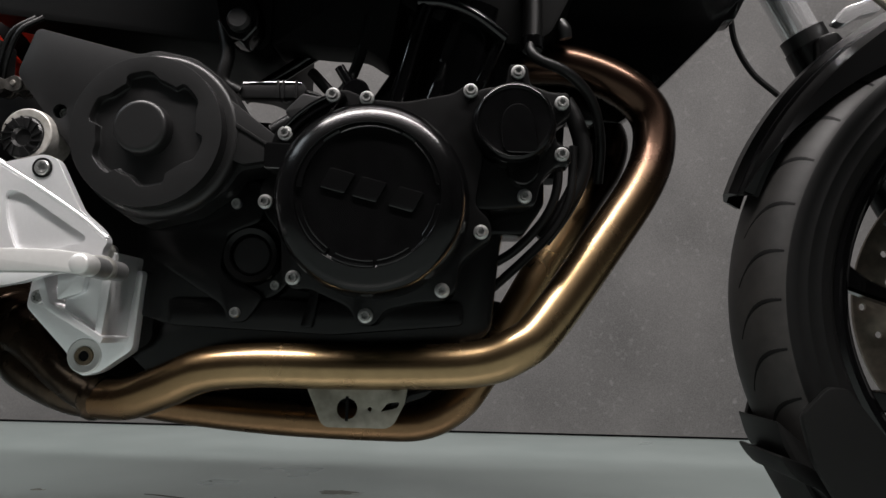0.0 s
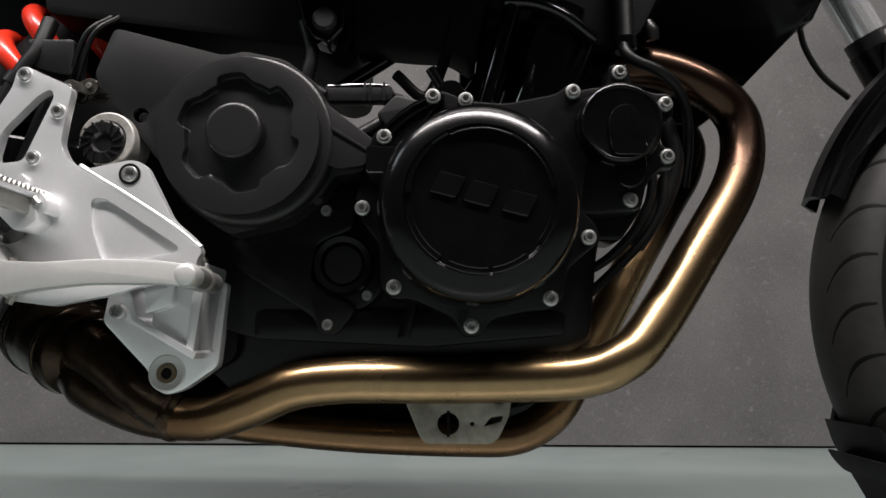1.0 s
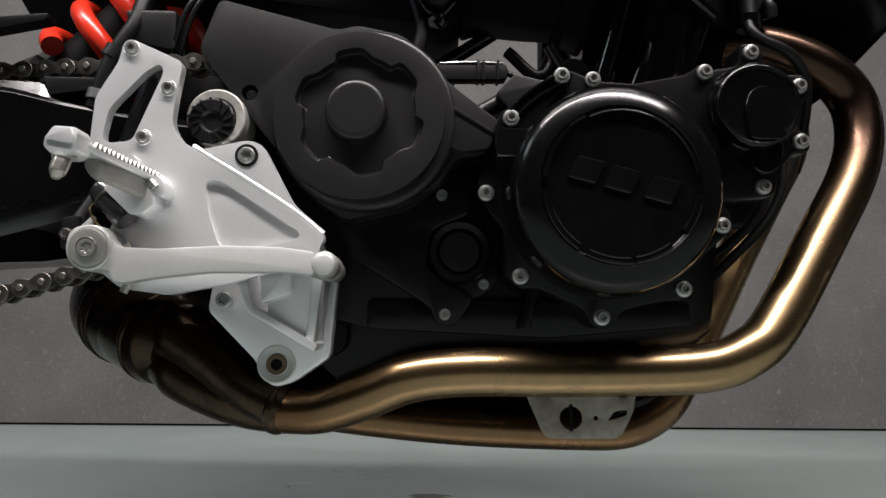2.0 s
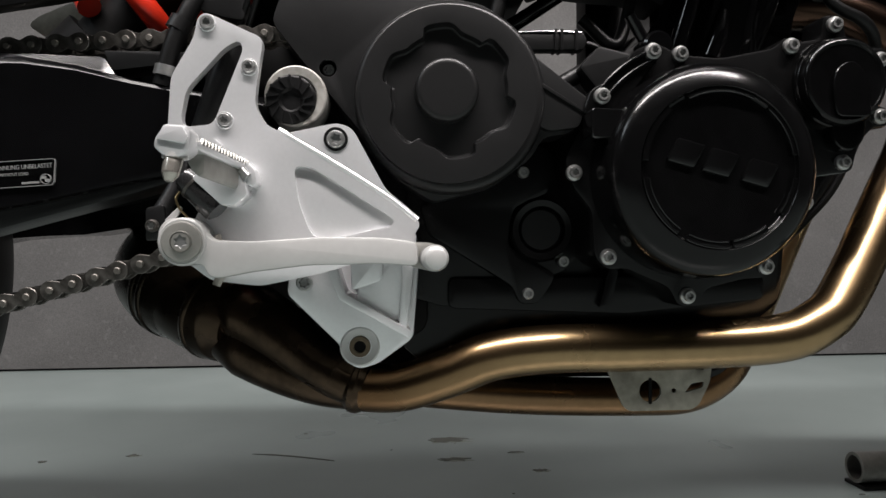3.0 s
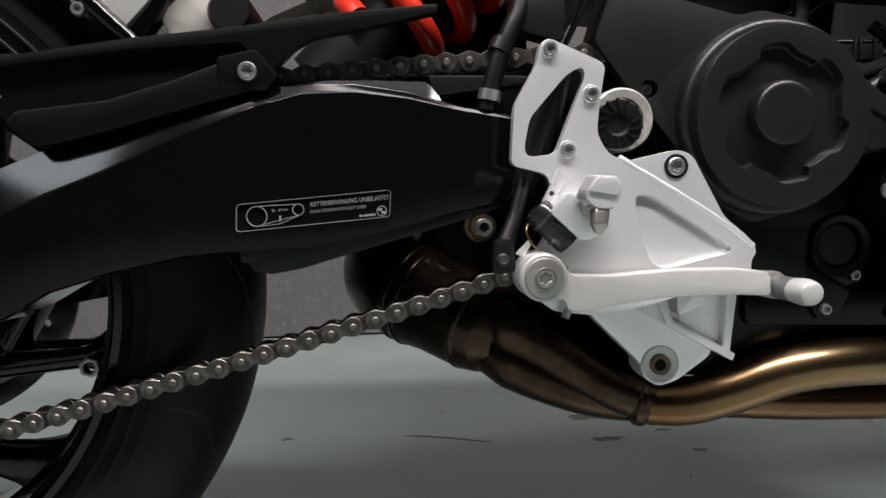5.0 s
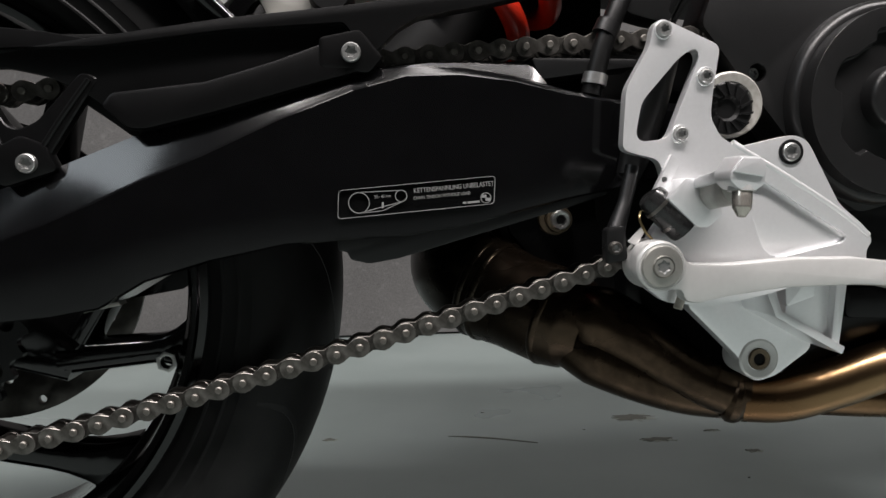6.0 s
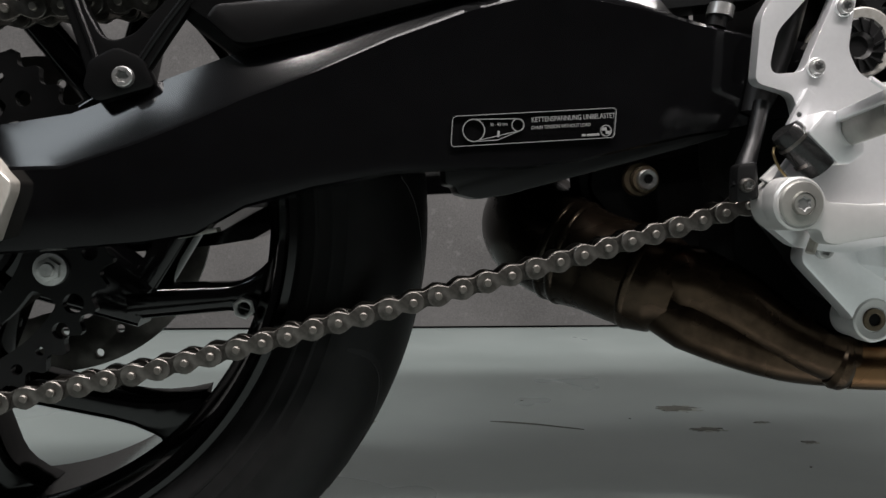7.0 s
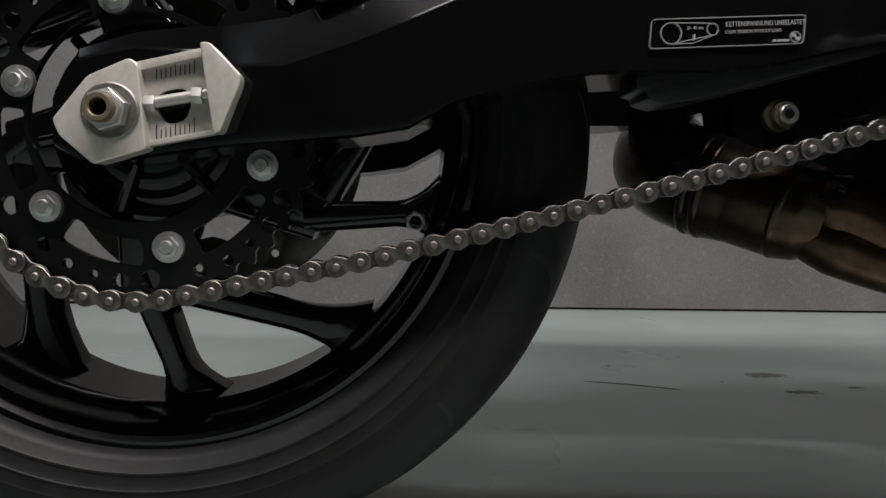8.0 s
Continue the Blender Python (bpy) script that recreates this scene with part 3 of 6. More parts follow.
part("rear_header", tube(pipe_path([(0.1369, 0.5107, 0.815), (0.1755, 0.4952, 0.785), (0.1966, 0.4649, 0.77), (0.1922, 0.4331, 0.7644), (0.1687, 0.3952, 0.7547), (0.129, 0.3308, 0.7375), (0.089, 0.2621, 0.7183), (0.0651, 0.2216, 0.7065), (0.045, 0.196, 0.7), (0.015, 0.18, 0.7), (-0.03, 0.178, 0.7), (-0.12, 0.181, 0.7), (-0.2, 0.188, 0.7), (-0.27, 0.197, 0.7)]), [0.0185, 0.0185, 0.0185, 0.0185, 0.0185, 0.0178, 0.017, 0.0168, 0.0165, 0.0165, 0.0165, 0.0165, 0.0165, 0.0165], 28, 8), REAR_PIPE, ex, "brushed bronze-tinted steel header")
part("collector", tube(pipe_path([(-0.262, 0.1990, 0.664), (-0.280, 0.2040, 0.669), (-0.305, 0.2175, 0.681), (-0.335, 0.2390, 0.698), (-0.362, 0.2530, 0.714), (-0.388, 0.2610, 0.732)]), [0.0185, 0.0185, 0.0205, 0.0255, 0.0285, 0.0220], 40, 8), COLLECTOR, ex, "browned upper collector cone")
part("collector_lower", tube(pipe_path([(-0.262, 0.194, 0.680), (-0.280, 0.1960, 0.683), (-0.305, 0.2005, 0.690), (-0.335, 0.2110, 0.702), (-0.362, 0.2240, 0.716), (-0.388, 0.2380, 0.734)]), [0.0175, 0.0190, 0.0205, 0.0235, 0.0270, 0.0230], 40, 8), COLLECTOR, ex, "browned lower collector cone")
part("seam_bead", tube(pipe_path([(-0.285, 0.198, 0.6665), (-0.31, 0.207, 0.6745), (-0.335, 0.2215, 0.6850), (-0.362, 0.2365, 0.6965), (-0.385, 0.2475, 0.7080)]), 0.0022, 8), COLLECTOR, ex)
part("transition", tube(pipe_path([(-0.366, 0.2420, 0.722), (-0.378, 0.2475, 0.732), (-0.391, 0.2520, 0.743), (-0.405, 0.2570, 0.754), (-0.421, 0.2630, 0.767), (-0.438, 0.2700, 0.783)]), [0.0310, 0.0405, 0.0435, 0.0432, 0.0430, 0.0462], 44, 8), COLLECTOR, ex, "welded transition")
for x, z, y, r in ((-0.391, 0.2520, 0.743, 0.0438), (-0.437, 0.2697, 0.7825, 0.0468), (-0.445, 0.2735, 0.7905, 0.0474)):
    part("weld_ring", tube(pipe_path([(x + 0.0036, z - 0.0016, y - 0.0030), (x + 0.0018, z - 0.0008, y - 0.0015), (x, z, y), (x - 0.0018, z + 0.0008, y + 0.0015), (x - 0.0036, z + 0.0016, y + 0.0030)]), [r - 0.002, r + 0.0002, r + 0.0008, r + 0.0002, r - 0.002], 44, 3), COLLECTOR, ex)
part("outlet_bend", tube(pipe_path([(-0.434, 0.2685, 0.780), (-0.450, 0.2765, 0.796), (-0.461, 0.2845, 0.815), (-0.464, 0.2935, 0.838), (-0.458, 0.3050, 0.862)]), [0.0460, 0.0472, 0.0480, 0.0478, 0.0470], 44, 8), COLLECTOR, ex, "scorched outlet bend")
part("collar", tube([(-0.264, 0.665, 0.1975), (-0.268, 0.666, 0.1980), (-0.272, 0.667, 0.1990), (-0.276, 0.668, 0.2000)], [0.0185, 0.0212, 0.0212, 0.0180], 32, 3), COLLECTOR, ex, "weld collar")
plate_holes = [ring(-0.0440, 0.1965, 0.0086, 24), ring(-0.0252, 0.1965, 0.0018, 10), rounded([(-0.0165, 0.1945), (-0.0020, 0.1985), (-0.0010, 0.2030), (-0.0110, 0.2015)], 0.002), rounded([(-0.0690, 0.2120), (-0.0600, 0.2120), (-0.0600, 0.2150), (-0.0690, 0.2150)], 0.001), rounded([(-0.0080, 0.2120), (-0.0010, 0.2120), (-0.0010, 0.2150), (-0.0080, 0.2150)], 0.001)]
part("bracket_plate", prism(rounded([(-0.0800, 0.2180), (0.0060, 0.2180), (0.0035, 0.2020), (-0.0050, 0.1850), (-0.0110, 0.1812), (-0.0610, 0.1812), (-0.0655, 0.1850)], 0.003), 0.632, 0.6345, 0.0006, holes=plate_holes), PLATE, ex, "dusty steel guard bracket")
part("plate_key", prism([(-0.0452, 0.1865), (-0.0428, 0.1865), (-0.0428, 0.2065), (-0.0452, 0.2065)], 0.6316, 0.6330, 0), DARK_VOID, ex, smooth=False)
part("bracket_ear", prism(rounded([(-0.010, 0.196), (0.018, 0.206), (0.026, 0.212), (0.020, 0.214), (-0.010, 0.204)], 0.002), 0.645, 0.652, 0.001), BLACK_CAST, ex, "black bracket ear")

# hoses in front of the cylinder
part("coolant_hose", tube([(0.107, 0.655, 0.60), (0.107, 0.650, 0.55), (0.1065, 0.645, 0.508)], 0.0088, 20), HOSE_RUBBER, bike, "black rubber coolant hose")
part("hose_clamp", lathe([(0.0085, -0.006), (0.0102, -0.005), (0.0102, 0.005), (0.0085, 0.006)], 0, 0, 28), BLACK_GLOSS, bike).matrix_basis = pose(0.1065, 0.645, 0.514, 90, 0, 0)
part("overflow_hose", tube([(0.1045, 0.641, 0.514), (0.1045, 0.636, 0.504), (0.112, 0.634, 0.4955), (0.131, 0.636, 0.4880), (0.146, 0.644, 0.4800), (0.160, 0.660, 0.4700), (0.170, 0.680, 0.456), (0.176, 0.700, 0.436), (0.176, 0.715, 0.405)], 0.0046, 14), HOSE_RUBBER, bike, "thin black hose")
part("frame_tube", tube([(-0.165, 0.70, 0.480), (-0.125, 0.70, 0.506), (-0.085, 0.70, 0.533)], 0.0065, 14), BLACK_GLOSS, bike, "black frame tube")
part("water_pipe", tube([(0.140, 0.682, 0.474), (0.148, 0.682, 0.460), (0.155, 0.682, 0.438), (0.157, 0.682, 0.418), (0.152, 0.682, 0.398), (0.140, 0.682, 0.374), (0.120, 0.682, 0.345)], 0.0082, 16), HOSE_RUBBER, bike, "black rubber water pipe")
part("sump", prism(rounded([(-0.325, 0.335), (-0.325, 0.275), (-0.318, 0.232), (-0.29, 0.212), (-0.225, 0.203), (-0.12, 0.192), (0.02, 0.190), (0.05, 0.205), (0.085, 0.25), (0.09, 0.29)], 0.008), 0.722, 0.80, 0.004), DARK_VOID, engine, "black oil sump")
part("breather_hose", tube([(0.132, 0.665, 0.43), (0.131, 0.665, 0.39), (0.120, 0.665, 0.362), (0.095, 0.665, 0.334), (0.07, 0.665, 0.318)], 0.0042, 12), HOSE_RUBBER, bike, "thin black hose")
part("breather_hose", tube([(0.147, 0.675, 0.43), (0.144, 0.675, 0.385), (0.130, 0.675, 0.355), (0.105, 0.675, 0.328), (0.075, 0.675, 0.30)], 0.0042, 12), HOSE_RUBBER, bike, "thin black hose")

# ---- footrest hanger, pedal and peg ----
hang = holder("footrest_hanger", bike)
hang["label"] = "silver painted aluminium footrest hanger"
window_hole = rounded([(-0.343, 0.447), (-0.340, 0.441), (-0.360, 0.391), (-0.378, 0.389), (-0.381, 0.394), (-0.377, 0.414), (-0.353, 0.441)], 0.005)
pocket_hole = rounded([(-0.308, 0.3635), (-0.297, 0.3635), (-0.241, 0.328), (-0.2425, 0.3235), (-0.287, 0.3140), (-0.297, 0.318), (-0.305, 0.340)], 0.006)
part("hanger_plate", prism(rounded([(-0.3695, 0.4615), (-0.364, 0.4645), (-0.356, 0.461), (-0.327, 0.448), (-0.331, 0.423), (-0.333, 0.404), (-0.326, 0.391), (-0.314, 0.385), (-0.279, 0.3925), (-0.269, 0.389),
                                    (-0.247, 0.348), (-0.229, 0.333), (-0.2235, 0.324), (-0.228, 0.318), (-0.227, 0.302), (-0.262, 0.300), (-0.290, 0.292), (-0.330, 0.284), (-0.362, 0.288), (-0.380, 0.302),
                                    (-0.372, 0.330), (-0.358, 0.350), (-0.366, 0.378), (-0.3895, 0.384), (-0.387, 0.422), (-0.372, 0.448)], 0.005), 0.5740, 0.5830, 0.0028, segs=3, holes=[window_hole, pocket_hole]), SILVER, hang)
part("lower_tongue", prism(rounded([(-0.3171, 0.3024), (-0.3213, 0.2745), (-0.3017, 0.255), (-0.2821, 0.2354), (-0.279, 0.2241), (-0.2677, 0.2169), (-0.2533, 0.221), (-0.2265, 0.24), (-0.2213, 0.3075)], 0.005), 0.634, 0.650, 0.003), SILVER, hang)
part("tongue_side", prism(rounded([(-0.264, 0.318), (-0.268, 0.270), (-0.2335, 0.2465), (-0.2255, 0.318)], 0.003), 0.599, 0.646, 0.003), SILVER, hang)
part("side_flange", prism(rounded([(-0.2340, 0.318), (-0.2390, 0.2500), (-0.2335, 0.2465), (-0.2255, 0.318)], 0.002), 0.592, 0.640, 0.002), SILVER, hang)
part("pocket_floor", prism(rounded([(-0.316, 0.370), (-0.295, 0.370), (-0.232, 0.330), (-0.235, 0.318), (-0.287, 0.307), (-0.304, 0.312), (-0.313, 0.340)], 0.004), 0.5775, 0.5825, 0.001), SILVER, hang, "sunk triangular pocket")
part("fold_rib", tube([(-0.318, 0.5763, 0.3875), (-0.281, 0.5761, 0.3655), (-0.246, 0.5761, 0.3430), (-0.226, 0.5763, 0.327)], 0.0027, 16), SILVER, hang)
part("lower_web", prism(rounded([(-0.292, 0.305), (-0.279, 0.273), (-0.232, 0.246), (-0.230, 0.251), (-0.275, 0.277), (-0.284, 0.305)], 0.001), 0.590, 0.637, 0.0015), SILVER, hang)
part("web_step", prism(rounded([(-0.272, 0.306), (-0.271, 0.279), (-0.250, 0.286), (-0.249, 0.306)], 0.003), 0.592, 0.637, 0.002), SILVER, hang)
part("mount_boss", lathe([(0.0078, 0.658), (0.0078, 0.636), (0.0088, 0.6335), (0.0136, 0.633), (0.0149, 0.634), (0.0152, 0.636), (0.0152, 0.660)], -0.2670, 0.2345, 40), SILVER_BRIGHT, hang, "round mounting boss")
part("boss_sleeve", lathe([(0.0044, 0.658), (0.0044, 0.6325), (0.0050, 0.632), (0.0076, 0.632), (0.0081, 0.633), (0.0082, 0.656)], -0.2670, 0.2345, 32), BRONZE, hang, "tarnished bronze sleeve")
# near-black plug, the bore's shade put into its colour
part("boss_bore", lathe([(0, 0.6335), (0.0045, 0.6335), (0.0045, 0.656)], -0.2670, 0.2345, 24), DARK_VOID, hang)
for (x, z) in [(-0.3635, 0.4575), (-0.3365, 0.4290), (-0.3525, 0.3935)]:
    put("hanger_screw", SMALL_BOLT, hang, x, 0.5737, z, 20)
    part("screw_seat", lathe([(0.0046, 0.5750), (0.0050, 0.5736), (0.0056, 0.5732), (0.0060, 0.5742)], x, z, 28), SILVER, hang)
part("bolt_seat", lathe([(0.0058, 0.5757), (0.0062, 0.5734), (0.0080, 0.5732), (0.0083, 0.5752)], -0.2800, 0.3815, 32), BLACK_PLASTIC, hang, "dark ring round bolt")
put("frame_bolt", BIG_BOLT, hang, -0.2800, 0.5752, 0.3815, 15)
put("frame_bolt", BIG_BOLT, hang, -0.3075, 0.630, 0.2830, 15)
part("rubber_stop", lathe([(0, 0.5850), (0.0026, 0.5850), (0.0030, 0.5842), (0.0062, 0.5842), (0.0068, 0.5850), (0.0068, 0.60)], -0.2338, 0.3180, 24), GREY_METAL, hang, "grey stop pin")

pedal = holder("brake_pedal", bike)
pedal["label"] = "forged aluminium brake pedal"
part("pedal_arm", prism(rounded([(-0.3890, 0.322), (-0.3840, 0.328), (-0.3690, 0.329), (-0.3600, 0.3195), (-0.3560, 0.3145), (-0.3310, 0.3135), (-0.2890, 0.3160), (-0.2500, 0.3155), (-0.2270, 0.3125), (-0.2260, 0.2970),
                                 (-0.2500, 0.2985), (-0.2960, 0.2980), (-0.3310, 0.2940), (-0.3520, 0.2900), (-0.3590, 0.2920), (-0.3610, 0.2990), (-0.3720, 0.2990), (-0.3850, 0.3020), (-0.3900, 0.3100)], 0.004), 0.5500, 0.5640, 0.0036, segs=2), SILVER_BRIGHT, pedal)
part("pedal_tip", tube([(-0.2176, 0.5380, 0.3022), (-0.2173, 0.5320, 0.3023), (-0.2170, 0.5270, 0.3024), (-0.2169, 0.5215, 0.3024), (-0.2169, 0.5200, 0.3024)], [0.0078, 0.0083, 0.0083, 0.0072, 0.0050], 24), SILVER_BRIGHT, pedal, "round pedal tip")
part("tip_sleeve", tube([(-0.2184, 0.5850, 0.3018), (-0.2180, 0.5650, 0.3020), (-0.2176, 0.5370, 0.3022)], 0.0076, 22, 3), SLEEVE, pedal, "grey tip sleeve")
part("tip_boss", prism(rounded([(-0.232, 0.3125), (-0.216, 0.3120), (-0.2095, 0.3060), (-0.2100, 0.2965), (-0.217, 0.2930), (-0.232, 0.2965)], 0.004), 0.5570, 0.5660, 0.003), GREY_METAL, pedal)
part("pivot_washer", lathe([(0, 0.5465), (0.0095, 0.5465), (0.0120, 0.5470), (0.0127, 0.5480), (0.0127, 0.552)], -0.3740, 0.3135, 40), GREY_METAL, pedal, "wide grey pivot washer")
put("pivot_bolt", bolt_mesh("pivot_bolt", 0.0064, 0.0016, 0.0068, GREY_METAL), pedal, -0.3740, 0.5468, 0.3135, 25)
part("pivot_boss", lathe([(0, 0.5490), (0.0140, 0.5490), (0.0152, 0.5505), (0.0155, 0.575)], -0.3740, 0.3135, 40), SILVER_BRIGHT, pedal)
part("return_spring", tube([(-0.357, 0.566, 0.318), (-0.352, 0.568, 0.300), (-0.357, 0.566, 0.285)], 0.0028, 10), BEIGE, pedal, "tan rubber-sleeved spring end")

peg = holder("footpeg", bike)
peg["label"] = "folding aluminium footpeg with serrated edge"


def leaning(b):
    """Lets the peg fall and swing a little from its outer end inward."""
    for v in b.verts:
        v.co.z -= (v.co.y - 0.49) * 0.07
        v.co.x += (v.co.y - 0.49) * 0.20
    return b


part("peg_head", prism(rounded([(-0.3633, 0.3752), (-0.3517, 0.3745), (-0.3492, 0.3705), (-0.3500, 0.3610), (-0.3545, 0.3575), (-0.3640, 0.3585), (-0.3687, 0.3630), (-0.3683, 0.3670)], 0.0015), 0.4760, 0.4950, 0.0030, segs=2), SILVER, peg, "chamfered outer end block")
part("head_lip", prism(rounded([(-0.3672, 0.3672), (-0.3518, 0.3645), (-0.3505, 0.3680), (-0.3530, 0.3735), (-0.3625, 0.3740)], 0.001), 0.4745, 0.4790, 0.0010), SILVER, peg)
part("peg_plate", leaning(prism(rounded([(-0.3655, 0.3700), (-0.3500, 0.3690), (-0.3488, 0.3660), (-0.3500, 0.3635), (-0.3650, 0.3640)], 0.0012), 0.4900, 0.5640, 0.0010)), SILVER, peg, "flat satin tread plate")
# peg body takes a darker grey in place of the shade on it
part("peg_body", leaning(prism(rounded([(-0.3620, 0.3650), (-0.3520, 0.3645), (-0.3525, 0.3530), (-0.3550, 0.3505), (-0.3590, 0.3540), (-0.3620, 0.3590)], 0.002), 0.5050, 0.5650, 0.0015)), GREY_METAL, peg)
for k in range(16):
    y = 0.4955 + k * 0.0042
    b = bmesh.new()
    low = [b.verts.new(c) for c in ((-0.3508, y, 0.3684), (-0.3490, y, 0.3672), (-0.3490, y + 0.0034, 0.3672), (-0.3508, y + 0.0034, 0.3684))]
    tip = [b.verts.new(c) for c in ((-0.3502, y + 0.0014, 0.3710), (-0.3486, y + 0.0014, 0.3704), (-0.3486, y + 0.0020, 0.3704), (-0.3502, y + 0.0020, 0.3710))]
    b.faces.new(low[::-1])
    b.faces.new(tip)
    for i in range(4):
        b.faces.new((low[i], low[(i + 1) % 4], tip[(i + 1) % 4], tip[i]))
    bmesh.ops.recalc_face_normals(b, faces=list(b.faces))
    # teeth dimmed by the same grey as the shaded body
    part("tooth", leaning(b), GREY_METAL, peg, smooth=False)
part("feeler_seat", tube([(-0.3588, 0.4830, 0.3640), (-0.3592, 0.4825, 0.3575)], 0.0068, 20, 2), SILVER_BRIGHT, peg)
part("feeler", tube([(-0.3590, 0.4825, 0.3600), (-0.3600, 0.4805, 0.3540), (-0.3608, 0.4790, 0.3490), (-0.3615, 0.4780, 0.3450)], [0.0050, 0.0050, 0.0046, 0.0022], 20), PEARL_STEEL, peg, "bullet-shaped wear feeler")
part("peg_clevis", prism(rounded([(-0.3690, 0.3535), (-0.3505, 0.3362), (-0.3430, 0.3360), (-0.3345, 0.3430), (-0.3360, 0.3530), (-0.3470, 0.3650), (-0.3580, 0.3660)], 0.002), 0.5530, 0.5780, 0.0025), SILVER, peg, "pale clevis block")
part("clevis_ear", prism(rounded([(-0.3420, 0.3560), (-0.3330, 0.3480), (-0.3290, 0.3500), (-0.3300, 0.3590), (-0.3400, 0.3690)], 0.003), 0.5560, 0.5790, 0.003), SILVER, peg)
part("peg_pin", tube([(-0.3385, 0.5545, 0.3590), (-0.3345, 0.5545, 0.3545)], 0.0030, 14, 3), STEEL, peg)

part("steel_bracket", prism(rounded([(-0.3590, 0.3815), (-0.3535, 0.3765), (-0.3600, 0.3640), (-0.3700, 0.3465), (-0.3755, 0.3480), (-0.3690, 0.3620)], 0.0015), 0.5705, 0.5745, 0.0008, holes=[ring(-0.3640, 0.3655, 0.0017, 12)]), SILVER, peg, "bent pale steel bracket")
part("spring_barrel", tube([(-0.3745, 0.5660, 0.3545), (-0.3735, 0.5655, 0.3535), (-0.3560, 0.5625, 0.3355), (-0.3550, 0.5625, 0.3345)], [0.0070, 0.0096, 0.0096, 0.0075], 24, 3), SPRING_BLACK, peg, "glossy dark spring barrel")
for k in range(2):
    x, z = -0.3705 + 0.0092 * k, 0.3503 - 0.0094 * k
    part("barrel_ring", tube([(x, 0.5650 - 0.0009 * k, z), (x + 0.0014, 0.5648 - 0.0009 * k, z - 0.0014)], 0.0101, 24, 1), DARK_STEEL, peg)
part("washer_tag", prism(rounded([(-0.3890, 0.3275), (-0.3795, 0.3370), (-0.3780, 0.3350), (-0.3840, 0.3250)], 0.001), 0.5640, 0.5680, 0.0008), SILVER_BRIGHT, peg)
part("spring_wire", tube([(-0.3800, 0.5680, 0.3460), (-0.3818, 0.5650, 0.3415), (-0.3790, 0.5640, 0.3345), (-0.3740, 0.5645, 0.3290)], 0.0008, 8), BRASS, peg, "brass-coloured spring wire")

# swingarm pivot nut
piv = part("pivot_nut", lathe([(0.0140, 0.606), (0.0142, 0.5965), (0.0150, 0.5955), (0.0204, 0.5948), (0.0214, 0.5955), (0.0219, 0.599), (0.0220, 0.625)], -0.3088, 0.4142, 40), WORN_RING, bike, "worn pale swingarm pivot ring")
part("pivot_cap", lathe([(0, 0.5965), (0.0065, 0.5965), (0.0085, 0.594), (0.0160, 0.594), (0.0176, 0.5955), (0.0180, 0.606)], -0.3120, 0.4115, 36), BLACK_PLASTIC, piv, "black finned plastic cap")
for k in range(14):
    a = k * math.tau / 14
    part("cap_fin", prism(rounded([(-0.3120 + r * math.cos(a + d), 0.4115 + r * math.sin(a + d)) for r, d in ((0.0085, -0.06), (0.0172, 0.22), (0.0172, 0.32), (0.0085, 0.1))], 0.0005), 0.5925, 0.595, 0), BLACK_PLASTIC, piv, smooth=False)
part("frame_pivot_plate", prism(rounded([(-0.385, 0.47), (-0.33, 0.475), (-0.27, 0.44), (-0.23, 0.38), (-0.215, 0.34), (-0.215, 0.245), (-0.25, 0.23), (-0.29, 0.25), (-0.33, 0.30), (-0.375, 0.33)], 0.01), 0.645, 0.68, 0.004), DARK_VOID, bike, "black frame pivot plate")

# brake master cylinder, hoses and switch leads behind the hanger
part("master_cylinder", tube([(-0.352, 0.600, 0.450), (-0.362, 0.600, 0.415), (-0.372, 0.600, 0.385), (-0.378, 0.598, 0.368)], [0.010, 0.011, 0.011, 0.008], 18), BLACK_PLASTIC, bike, "black rear brake master cylinder")
part("push_rod", tube([(-0.379, 0.585, 0.374), (-0.386, 0.580, 0.352), (-0.393, 0.576, 0.335), (-0.397, 0.572, 0.322)], [0.005, 0.0045, 0.006, 0.0065], 14), BLACK_PLASTIC, bike, "black pedal push rod")
put("rod_bolt", bolt_mesh("rod_bolt", 0.0036, 0.003, 0.0042, DARK_STEEL), bike, -0.397, 0.565, 0.324, 0, "dark rod-end bolt")
part("rod_clevis", prism(rounded([(-0.402, 0.336), (-0.390, 0.338), (-0.388, 0.316), (-0.402, 0.314)], 0.003), 0.567, 0.578, 0.002), BLACK_PLASTIC, bike)
part("brake_hose", tube([(-0.372, 0.618, 0.520), (-0.376, 0.610, 0.492), (-0.384, 0.606, 0.474), (-0.392, 0.604, 0.455), (-0.398, 0.603, 0.434), (-0.401, 0.603, 0.422)], 0.0066, 14), HOSE_RUBBER, bike, "black brake hose")
part("hose_ferrule", tube([(-0.3975, 0.603, 0.4355), (-0.3990, 0.603, 0.4285)], 0.0082, 18, 3), STEEL, bike, "steel hose ferrule")
part("switch_block", prism(rounded([(-0.384, 0.500), (-0.345, 0.500), (-0.345, 0.469), (-0.358, 0.471), (-0.376, 0.476)], 0.004), 0.606, 0.63, 0.004), BLACK_PLASTIC, bike, "black hose clip block")
part("hose_band", tube([(-0.3875, 0.606, 0.4690), (-0.3915, 0.605, 0.4610)], 0.0082, 18, 2), BLACK_PLASTIC, bike)
for dx in (0, 0.006):
    part("switch_lead", tube([(-0.352 + dx, 0.615, 0.462), (-0.342 + dx, 0.605, 0.485), (-0.332 + dx, 0.602, 0.505), (-0.318 + dx, 0.61, 0.520)], 0.0022, 8), HOSE_RUBBER, bike, "thin wire lead")

